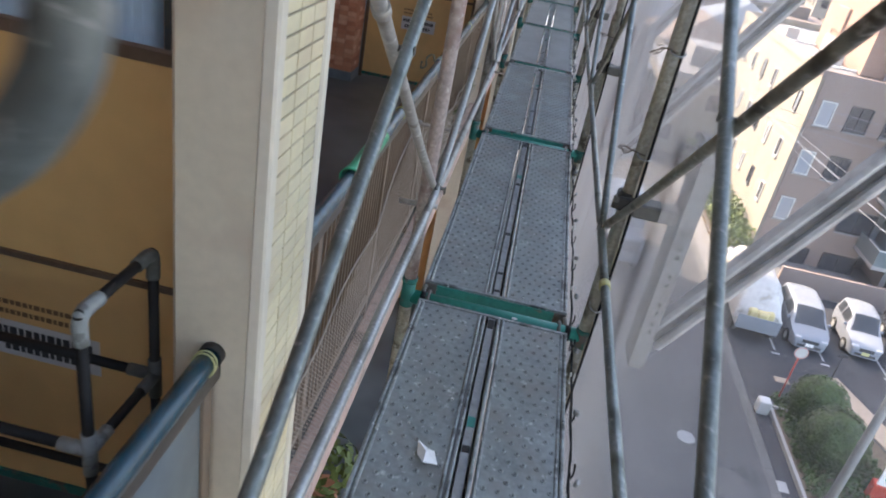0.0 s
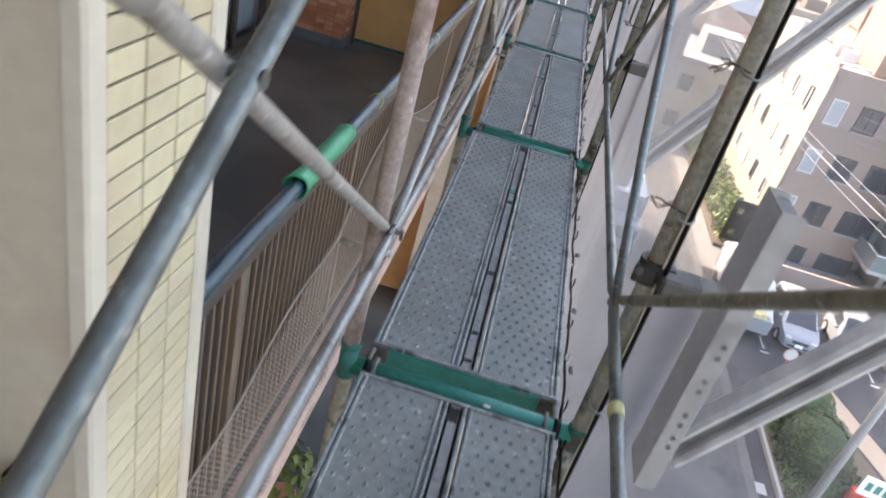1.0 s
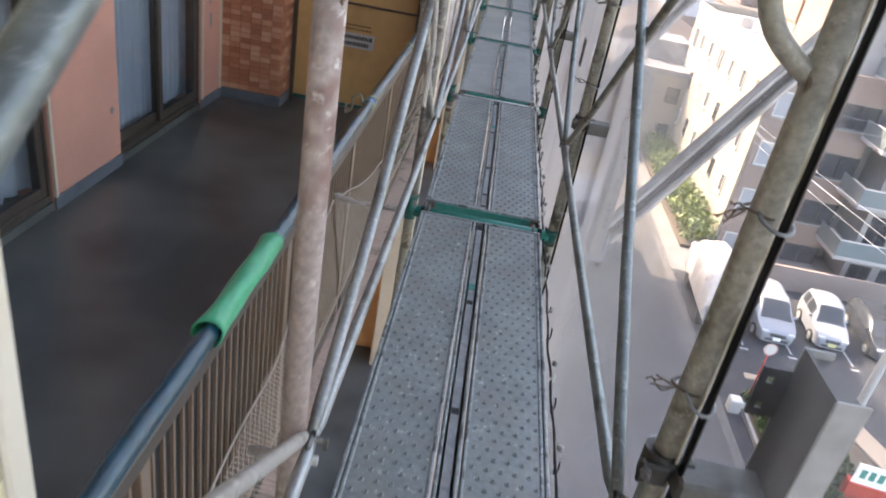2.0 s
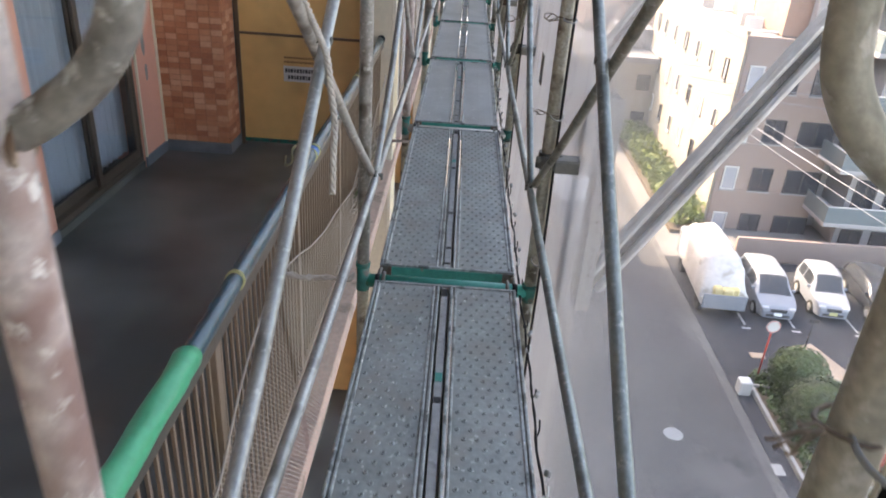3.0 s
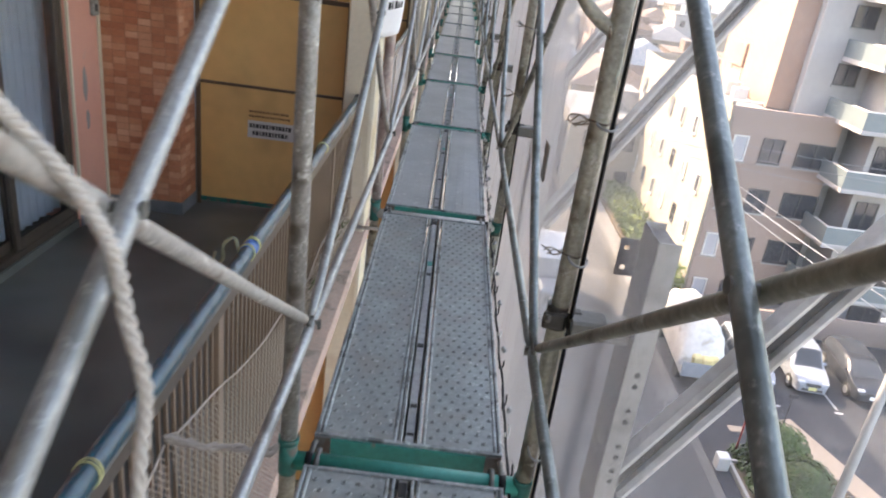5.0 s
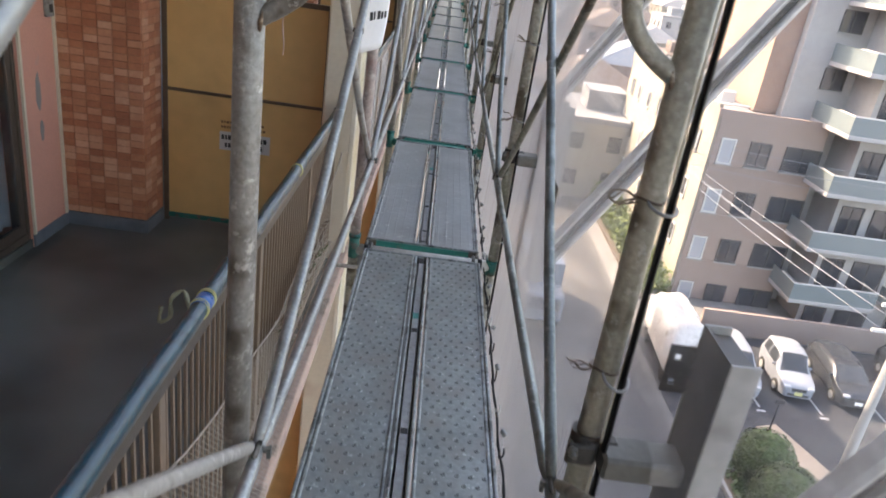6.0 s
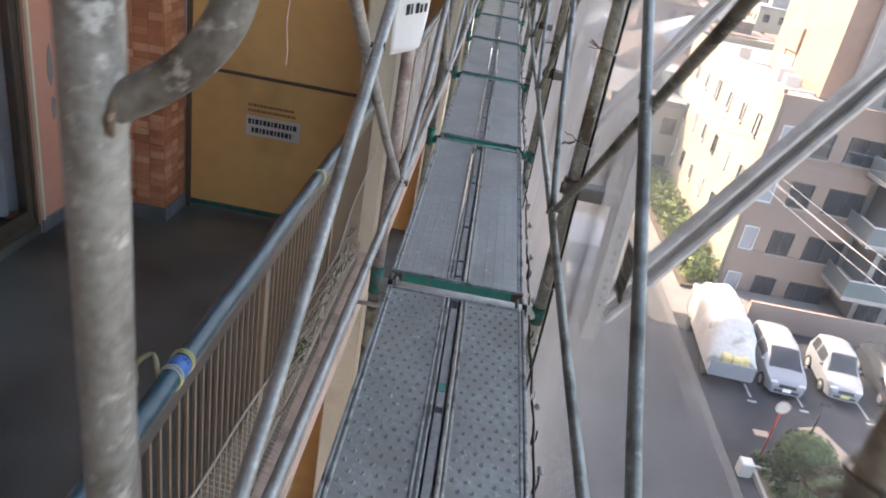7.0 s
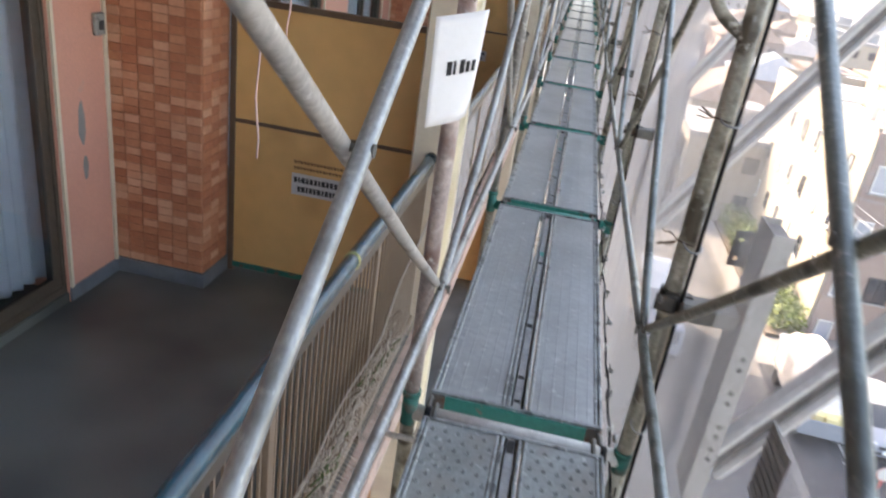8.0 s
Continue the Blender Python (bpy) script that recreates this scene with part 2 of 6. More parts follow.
M["tape_grey"] = material("grey_joint", (0.30, 0.32, 0.305), 0.5, 0, 0.2, stain=(0.17, 0.175, 0.165), stain_at=0.58, stain_scale=20)
M["joint_dark"] = material("dark_pipe_joint", (0.105, 0.11, 0.10), 0.55, 0, 0.3, spec=0.3)
M["asphalt"] = material("asphalt", (0.070, 0.069, 0.069), 0.9, 0, 0.3, 5, 0.25, 0.1, stain=(0.098, 0.094, 0.091), stain_at=0.50, stain_scale=0.35, stain_soft=0.14, scuff=(0.051, 0.051, 0.052), scuff_at=0.64, scuff_scale=0.9)
M["gutter"] = material("gutter_concrete", (0.114, 0.110, 0.106), 0.9, 0, 0.3, 6, 0.8)
M["asphalt_patch"] = material("patched_asphalt", (0.055, 0.054, 0.057), 0.9, 0, 0.25, 6, 0.6, 0.1)
M["asphalt_dark"] = material("car_park_asphalt", (0.026, 0.028, 0.035), 0.8, 0, 0.25, 8, 0.3, 0.1, stain=(0.040, 0.043, 0.047), stain_at=0.55, stain_scale=0.8, stain_soft=0.12)
M["ground"] = material("city_ground", (0.224, 0.215, 0.206), 0.9, 0, 0.3, 1.0, 0.05)
M["pavement"] = material("pavement", (0.33, 0.26, 0.20), 0.85, 0, 0.15, 10, 0.6)
M["concrete"] = material("concrete", (0.292, 0.292, 0.284), 0.85, 0, 0.2, 12, 1.0)
M["line"] = material("road_paint", (0.36, 0.36, 0.36), 0.7, 0, 0.35)
M["yellow_wall"] = material("cream_render_wall", (0.310, 0.280, 0.228), 0.85, 0, 0.12, 3, 0.3, 0.05, stain=(0.258, 0.228, 0.185), stain_at=0.54, stain_scale=0.5, stain_soft=0.15)
M["pink_wall"] = material("mauve_tile_wall", (0.267, 0.202, 0.176), 0.8, 0, 0.12, 6, 0.4, 0.05)
M["tank"] = material("brown_tank_paint", (0.30, 0.19, 0.145), 0.7, 0, 0.2, 4, 0.6, 0.05)
M["white_wall"] = material("white_render_wall", (0.344, 0.335, 0.331), 0.85, 0, 0.12, 3, 0.3, 0.05)
M["roof_grey"] = material("roof_sheet", (0.232, 0.232, 0.237), 0.8, 0, 0.25, 2, 0.3)
M["roof_blue"] = material("blue_grey_roof_tile", (0.172, 0.206, 0.249), 0.6, 0, 0.2, 2, 0.3)
M["roof_brown"] = material("brown_roof", (0.181, 0.133, 0.107), 0.8, 0, 0.25, 2, 0.3)
M["frame_dark"] = material("dark_window_frame", (0.05, 0.05, 0.055), 0.5, 0.3, 0.1)
M["frame_light"] = material("pale_window_frame", (0.55, 0.55, 0.54), 0.5, 0.1, 0.1)
M["car_white"] = material("white_car_paint", (0.232, 0.252, 0.286), 0.25, 0, 0.04, 20, 2, 0.0)
M["car_dark"] = material("dark_car_paint", (0.04, 0.045, 0.055), 0.22, 0.2, 0.05, 20, 2, 0.0)
M["tyre"] = material("tyre_rubber", (0.02, 0.02, 0.02), 0.85, 0, 0.1)
M["lamp_glass"] = material("headlight_glass", (0.55, 0.57, 0.6), 0.15, 0.3, 0.05, bump=0)
M["sack"] = material("pale_yellow_sack", (0.60, 0.50, 0.25), 0.7, 0, 0.15)
M["tarp"] = material("white_tarpaulin", (0.52, 0.505, 0.48), 0.45, 0, 0.2, 6, 1.2, 0.5, stain=(0.34, 0.31, 0.27), stain_at=0.58, stain_scale=1.4, stain_soft=0.1)
M["foliage"] = material("hedge_leaves", (0.045, 0.082, 0.016), 0.6, 0, 0.7, 14, 2.5, 0, per_object=0.1)
M["foliage_bright"] = material("yellow_green_leaves", (0.120, 0.163, 0.034), 0.6, 0, 0.45, 9, 1.5, 0)
M["bark"] = material("bark", (0.10, 0.075, 0.05), 0.9, 0, 0.3)
M["red"] = material("red_paint", (0.50, 0.05, 0.03), 0.5, 0, 0.1)
M["cord"] = material("brown_wire_tie", (0.16, 0.12, 0.09), 0.6, 0.2, 0.2)
M["wire"] = material("overhead_wire", (0.22, 0.24, 0.27), 0.5, 0.2, 0.1)


def glass(name, tint, rough=0.03):
    m = bpy.data.materials.new(name)
    m.use_nodes = True
    b = m.node_tree.nodes["Principled BSDF"]
    b.inputs["Base Color"].default_value = (*tint, 1)
    b.inputs["Roughness"].default_value = rough
    b.inputs["Specular IOR Level"].default_value = 0.8
    return m


M["pane_dark"] = glass("dark_window_glass", (0.035, 0.04, 0.05))
M["car_glass"] = glass("car_window_glass", (0.075, 0.085, 0.10), 0.06)
M["pane_curtain"] = glass("curtained_window_glass", (0.30, 0.33, 0.37), 0.12)


def clear_pane(name):
    m = bpy.data.materials.new(name)
    m.use_nodes = True
    n, l = m.node_tree.nodes, m.node_tree.links
    n.clear()
    o, mx, t, g = n.new("ShaderNodeOutputMaterial"), n.new("ShaderNodeMixShader"), n.new("ShaderNodeBsdfTransparent"), n.new("ShaderNodeBsdfGlossy")
    t.inputs[0].default_value = (0.86, 0.90, 0.92, 1)
    g.inputs["Roughness"].default_value = 0.04
    mx.inputs[0].default_value = 0.10
    l.new(t.outputs[0], mx.inputs[1])
    l.new(g.outputs[0], mx.inputs[2])
    l.new(mx.outputs[0], o.inputs[0])
    return m


M["clear"] = clear_pane("clear_glass")
# paler copy of frosted: the glass's reflection is put into the colour
M["frosted_pale"] = material("frosted_pale_panel", (0.36, 0.365, 0.37), 0.16, 0, 0.12, 12, 2, 0.03)
M["frosted"] = material("frosted_panel", (0.15, 0.185, 0.195), 0.2, 0, 0.1, 12, 2, 0.03)


def sheet_material(name, colour, cover, vary):
    m = bpy.data.materials.new(name)
    m.use_nodes = True
    n, l = m.node_tree.nodes, m.node_tree.links
    n.clear()
    o, mx, t = n.new("ShaderNodeOutputMaterial"), n.new("ShaderNodeMixShader"), n.new("ShaderNodeBsdfTransparent")
    d, tr, md = n.new("ShaderNodeBsdfDiffuse"), n.new("ShaderNodeBsdfTranslucent"), n.new("ShaderNodeMixShader")
    d.inputs[0].default_value = tr.inputs[0].default_value = (*colour, 1)
    md.inputs[0].default_value = 0.6
    l.new(d.outputs[0], md.inputs[1])
    l.new(tr.outputs[0], md.inputs[2])
    pos, no, mr = n.new("ShaderNodeNewGeometry"), n.new("ShaderNodeTexNoise"), n.new("ShaderNodeMapRange")
    no.inputs["Scale"].default_value, no.inputs["Detail"].default_value = 1.0, 5
    st = n.new("ShaderNodeVectorMath")
    st.operation = "MULTIPLY"
    st.inputs[1].default_value = (1.0, 15.0, 1.6)
    l.new(pos.outputs["Position"], st.inputs[0])
    l.new(st.outputs[0], no.inputs["Vector"])
    l.new(no.outputs["Fac"], mr.inputs["Value"])
    mr.inputs["From Min"].default_value, mr.inputs["From Max"].default_value = 0.3, 0.7
    mr.inputs["To Min"].default_value, mr.inputs["To Max"].default_value = cover - vary, cover + vary
    l.new(mr.outputs[0], mx.inputs[0])
    l.new(t.outputs[0], mx.inputs[1])
    l.new(md.outputs[0], mx.inputs[2])
    l.new(mx.outputs[0], o.inputs[0])
    return m


M["sheet"] = sheet_material("translucent_mesh_sheet", (0.88, 0.835, 0.815), 0.042, 0.024)
M["sheet_thread"] = sheet_material("mesh_thread", (0.47, 0.43, 0.415), 0.85, 0.02)


# ---- mesh helpers ----
def box(bm, c, s, rot=None, bevel=0.0):
    r = bmesh.ops.create_cube(bm, size=1.0)
    vs = r["verts"]
    m = Matrix.Translation(c) @ (rot or Matrix()) @ Matrix.Diagonal((*s, 1))
    bmesh.ops.transform(bm, matrix=m, verts=vs)
    if bevel:
        es = list({e for v in vs for e in v.link_edges})
        bmesh.ops.bevel(bm, geom=es, offset=bevel, segments=1, affect="EDGES")
    return vs


def span(bm, x0, x1, y0, y1, z0, z1, bevel=0.0):
    return box(bm, ((x0 + x1) / 2, (y0 + y1) / 2, (z0 + z1) / 2), (abs(x1 - x0), abs(y1 - y0), abs(z1 - z0)), None, bevel)


def sweep(bm, pts, r, seg=10, caps=True):
    """A round tube along points; r is a radius or one for each point."""
    pts = [Vector(p) for p in pts]
    rings, up = [], None
    for i, p in enumerate(pts):
        d = (pts[min(i + 1, len(pts) - 1)] - pts[max(i - 1, 0)]).normalized()
        if up is None:
            up = d.orthogonal().normalized()
        up = (up - d * up.dot(d)).normalized()
        side = d.cross(up)
        rad = r[i] if isinstance(r, (list, tuple)) else r
        rings.append([bm.verts.new(p + (up * math.cos(a) + side * math.sin(a)) * rad) for a in (2 * math.pi * k / seg for k in range(seg))])
    for a, b in zip(rings, rings[1:]):
        for k in range(seg):
            f = bm.faces.new((a[k], b[k], b[(k + 1) % seg], a[(k + 1) % seg]))
            f.smooth = True
    if caps:
        bm.faces.new(rings[0])
        bm.faces.new(rings[-1][::-1])


def curved(pts, k):
    """More points along a smooth line through the given ones."""
    P = [Vector(p) for p in pts]
    out = []
    for i in range(len(P) - 1):
        a, b, c, d = P[max(i - 1, 0)], P[i], P[i + 1], P[min(i + 2, len(P) - 1)]
        for j in range(k):
            t = j / k
            out.append(0.5 * (2 * b + (c - a) * t + (2 * a - 5 * b + 4 * c - d) * t * t + (3 * b - a - 3 * c + d) * t ** 3))
    return out + [P[-1]]


def quad(bm, *pts):
    return bm.faces.new([bm.verts.new(p) for p in pts])


def mesh_of(name, bm, mat):
    bmesh.ops.recalc_face_normals(bm, faces=bm.faces)
    me = bpy.data.meshes.new(name)
    bm.to_mesh(me)
    bm.free()
    for m in (mat if isinstance(mat, (list, tuple)) else [mat]):
        me.materials.append(M[m])
    return me


def part(name, bm, mat, parent=None, label=""):
    ob = new(name, mesh_of(name, bm, mat))
    if parent is not None:
        ob.parent = parent
    if label:
        ob["label"] = label
    return ob


def thing(name, label, category, group="", at=(0, 0, 0), kind=""):
    ob = new(name)
    ob.location = at
    ob.empty_display_size = 0.1
    return tagged(ob, label, category, group, kind)


def solid(name, bm, mat, label, category, group="", kind=""):
    return tagged(part(name, bm, mat), label, category, group, kind)


def B():
    return bmesh.new()


# ---- ground and road ----
bm = B()
quad(bm, (-400, -200, GROUND - 0.05), (900, -200, GROUND - 0.05), (900, 2500, GROUND - 0.05), (-400, 2500, GROUND - 0.05))
solid("ground", bm, "ground", "pale dusty city ground between houses", "ground", kind="structure")
bm = B()
span(bm, -30, 11.2, -30, 62, GROUND - 0.3, GROUND)
solid("road", bm, "asphalt", "grey worn asphalt lane in the shade", "road", kind="structure")
bm = B()
span(bm, 11.38, 30, 14.0, 33.5, GROUND - 0.3, GROUND + 0.004)
solid("car_park", bm, "asphalt_dark", "dark asphalt parking lot beside the lane", "car park", kind="structure")
bm = B()
box(bm, (17.05, 20.95, GROUND - 0.1), (1.05, 10.1, 0.30), pose(0, 0, 0, 0, 0, 19.5), 0.02)
span(bm, 12.85, 13.45, 24.5, 24.9, GROUND - 0.1, GROUND + 0.03, 0.02)
solid("pavement", bm, "pavement", "beige paved strip behind the planting bed", "pavement", kind="structure")
bm = B()
for i in range(60):
    span(bm, 10.98, 11.36, -10 + i * 1.2, -10 + i * 1.2 + 1.185, GROUND - 0.1, GROUND + 0.006)
solid("gutter", bm, "gutter", "worn concrete gutter strip along the lane edge", "gutter", kind="structure")
bm = B()
span(bm, 5.6, 7.7, 9.0, 13.6, GROUND - 0.1, GROUND + 0.003)
span(bm, 8.6, 10.4, 24.5, 31.0, GROUND - 0.1, GROUND + 0.003)
solid("road_patch", bm, "asphalt_patch", "darker asphalt repair patches in the lane", "road patch", kind="structure")
bm = B()
for i in range(24):
    y = 6 + i * 0.9
    quad(bm, (7.02 + 0.04 * math.sin(i * 1.9), y, GROUND + 0.005), (7.05 + 0.04 * math.sin(i * 1.9), y, GROUND + 0.005), (7.05 + 0.04 * math.sin(i * 1.9 + 1.9), y + 0.9, GROUND + 0.005), (7.02 + 0.04 * math.sin(i * 1.9 + 1.9), y + 0.9, GROUND + 0.005))
solid("road_seam", bm, "asphalt_dark", "dark seam running along the lane asphalt", "road seam", kind="structure")

# ---- own building: slabs, walls, ceilings ----
# Y1 is an unseen far end, placed for the shadow edge on the lane
Y0, Y1 = -13.4, 43.0
for lvl in range(-4, 2):
    z = LV + STOREY * lvl
    bm = B()
    span(bm, -6, -0.56, Y0, Y1, z - 0.12, z)
    solid("balcony_floor", bm, "floor", "dark grey waterproofed balcony floor slab", "floor", kind="structure")
    bm = B()
    span(bm, -0.66, -0.545, Y0, Y1, z - 0.06, z + 0.06, 0.006)
    solid("slab_edge", bm, "slab", "salmon painted balcony slab edge with chipped paint", "trim", kind="structure")
bm = B()
span(bm, -6, -0.56, Y0, Y1, LV + STOREY - 0.16, LV + STOREY - 0.125)
solid("ceiling", bm, "ceiling", "off-white painted balcony soffit", "ceiling", kind="structure")
# out of view; its height keeps the scaffold and lane in shade
bm = B()
span(bm, -14, -0.56, Y0, Y1, LV + 2 * STOREY, LV + 2 * STOREY + 0.9)
solid("parapet", bm, "cream", "unseen cream roof parapet of the apartment block, placed to shade the lane", "wall", kind="structure")
bm = B()
span(bm, -6.2, -6, Y0, Y1, GROUND, LV + 2 * STOREY)
solid("wall_inner", bm, "cream", "plain inner wall closing the rooms", "wall", kind="structure")
for lvl in range(-4, 0):
    z = LV + STOREY * lvl
    bm = B()
    span(bm, -2.8, -2.63, Y0, Y1, z, z + STOREY - 0.2)
    solid("wall_lower", bm, "pink", "salmon painted wall of a lower balcony", "wall", kind="structure")


def balcony_wall(y):
    """The wall of one unit, from its party fin at y: piers, two sliding windows, brick column."""
    top = LV + STOREY - 0.16
    wins = ((y + 1.2, y + 3.36), (y + 4.21, y + 5.66))
    bm = B()
    edges = [y + 0.3, wins[0][0], wins[0][1], wins[1][0], wins[1][1], y + 6.12]
    for a, b in ((edges[0], edges[1]), (edges[2], edges[3]), (edges[4], edges[5])):
        span(bm, -2.90, -2.63, a, b, LV, top)
    for a, b in wins:
        span(bm, -2.90, -2.63, a, b, LV + 2.1, top)
    solid("wall_west", bm, "pink", "salmon textured render wall with patched spots", "wall", kind="structure")
    bm = B()
    for a, b in ((edges[0], edges[1]), (edges[2], edges[3]), (edges[4], edges[5])):
        span(bm, -2.63, -2.615, a, b, LV, LV + 0.09, 0.003)
    solid("baseboard", bm, "base", "blue-grey waterproof upstand along the wall", "baseboard", kind="structure")
    bm = B()
    for a, b in wins:
        span(bm, -2.90, -2.635, a, b, LV, LV + 0.058)
    solid("baseboard", bm, "floor", "dark grey waterproof upstand under the windows", "baseboard", kind="structure")
    for a, b in wins:
        w = thing("window_1", "bronze sliding window with drawn lace curtain", "window", at=(0, 0, 0), kind="structure")
        z0, z1 = LV + 0.06, LV + 2.1
        bm = B()
        for s in ((a, a + 0.026), (b - 0.026, b)):
            span(bm, -2.755, -2.645, s[0], s[1], z0, z1, 0.003)
        span(bm, -2.845, -2.715, a + 0.026, b - 0.026, z1 - 0.045, z1)
        span(bm, -2.755, -2.645, a + 0.026, b - 0.026, z0, z0 + 0.05, 0.003)
        part("window_frame", bm, "bronze", w)
        mid = (a + b) / 2
        for k, (p, q, dx) in enumerate(((a + 0.026, mid + 0.03, 0.0), (mid - 0.03, b - 0.026, 0.045))):
            x = -2.715 + dx
            bm = B()
            for s in ((p, p + 0.056), (q - 0.056, q)):
                span(bm, x - 0.015, x + 0.015, s[0], s[1], z0 + 0.05, z1 - 0.045, 0.003)
            span(bm, x - 0.015, x + 0.015, p + 0.056, q - 0.056, z0 + 0.05, z0 + 0.12)
            span(bm, x - 0.015, x + 0.015, p + 0.056, q - 0.056, z1 - 0.10, z1 - 0.045)
            sash = part("sash", bm, "bronze", w)
            bm = B()
            span(bm, x - 0.003, x + 0.003, p + 0.056, q - 0.056, z0 + 0.12, z1 - 0.10)
            part("pane", bm, "clear", sash)
        bm = B()
        n = 90
        pts = [(-2.80 - 0.02 * math.sin(k * 1.1) - 0.008 * math.sin(k * 2.7), a + (b - a) * k / n) for k in range(n + 1)]
        lo = [bm.verts.new((x, yy, z0 + 0.07)) for x, yy in pts]
        hi = [bm.verts.new((x, yy, z1 + 0.03)) for x, yy in pts]
        for k in range(n):
            bm.faces.new((lo[k], lo[k + 1], hi[k + 1], hi[k])).smooth = True
        solid("curtain", bm, "curtain", "pale lace curtain hanging behind the window glass", "curtain")
    # white sealant edges of the piers
    bm = B()
    for yy in (wins[0][1] + 0.004, wins[1][1] + 0.004, y + 6.095):
        span(bm, -2.628, -2.612, yy, yy + 0.022, LV + 0.09, top)
    solid("trim", bm, "trim", "white sealant beads at the wall edges", "trim", kind="structure")


for k in (-1, 0, 1, 2):
    balcony_wall(-0.31 + PERIOD * k)

# ---- party fins with tiled faces ----
def fin(y, tiled):
    """A cream fin between two units, tiled on its outer face."""
    f = tagged(thing("pillar", "cream painted party pillar faced with yellow tiles", "pillar", "pillars along the facade"), kind="structure")
    bm = B()
    span(bm, -0.80, -0.582, y, y + 0.37, GROUND, LV + 2 * STOREY, 0.012)
    part("core", bm, "cream", f)
    bm = B()
    span(bm, -0.582, -0.576, y + 0.02, y + 0.35, GROUND, LV + 2 * STOREY)
    part("grout", bm, "grout", f)
    for a, b in ((y - 0.004, y + 0.043), (y + 0.327, y + 0.374)):
        bm = B()
        span(bm, -0.600, -0.563, a, b, -6, LV + 2 * STOREY, 0.006)
        part("edge_trim", bm, "trim", f)
    if tiled:
        bm = B()
        box(bm, (0, 0, 0), (0.008, 0.0885, 0.0405), None, 0.0015)
        me = mesh_of("tile", bm, "tile")
        rng = random.Random(5)
        for r in range(-30, 62):
            z = 0.0 + r * 0.0455
            for c in range(3):
                t = new("tile", me)
                t.location = (-0.5725 + rng.uniform(-0.0006, 0.0006), y + 0.0915 + c * 0.0935, z)
                t.parent = f
    else:
        bm = B()
        for r in range(-40, 62):
            for c in range(3):
                box(bm, (-0.5725, y + 0.0915 + c * 0.0935, r * 0.0455), (0.008, 0.0885, 0.0405))
        tagged(part("tiling", bm, "tile", f), kind="stuff")
    return f


fin(-0.60, True)
for k in (-1, 1, 2, 3):
    fin(-0.60 + PERIOD * k, False)


def brick_column(y, near):
    """The pipe-shaft column clad in brick tiles, its front at y facing back along the balcony."""
    col = tagged(thing("brick_column", "red-brown brick tile clad column on a grey upstand", "column", "brick columns"), kind="structure")
    bm = B()
    span(bm, -2.64, -2.045, y + 0.012, y + 0.34, LV, LV + STOREY - 0.16)
    part("core", bm, "joint", col)
    bm = B()
    span(bm, -2.62, -2.030, y - 0.004, y + 0.34, LV, LV + 0.10, 0.003)
    part("skirting", bm, "base", col)
    rng = random.Random(11)
    far = B()
    meshes = []
    for side in (0, 1):
        bm = B()
        box(bm, (0, 0, 0), (0.0925, 0.016, 0.0455) if side == 0 else (0.016, 0.0925, 0.0455), None, 0.003)
        meshes.append(mesh_of("brick", bm, "brick"))
    for side, count in ((0, 6), (1, 3)):
        for r in range(50):
            z = LV + 0.128 + r * 0.05
            if z > LV + STOREY - 0.23:
                break
            for c in range(count):
                proud = rng.uniform(0.008, 0.011)
                u = (c + 0.5) * 0.0985
                at = (-2.045 - u, y + 0.016 - proud / 2, z) if side == 0 else (-2.049 + proud / 2, y + 0.012 + u, z)
                if near and r < 33:
                    o = new("brick", meshes[side])
                    o.location, o.parent = at, col
                else:
                    box(far, at, (0.0925, 0.016, 0.0455) if side == 0 else (0.016, 0.0925, 0.0455))
    tagged(part("brickwork", far, "brick", col), kind="stuff")


brick_column(5.81, True)
for k in (-1, 1, 2):
    brick_column(5.81 + PERIOD * k, False)


def bars(bm, x0, x1, y, z, h, widths, gap):
    """A row of plain bars in place of unreadable writing, on a face at y looking to -y."""
    x, i = x0, 0
    while x < x1:
        w = widths[i % len(widths)]
        span(bm, x, min(x + w, x1), y - 0.0012, y, z, z + h)
        x += w + gap
        i += 1


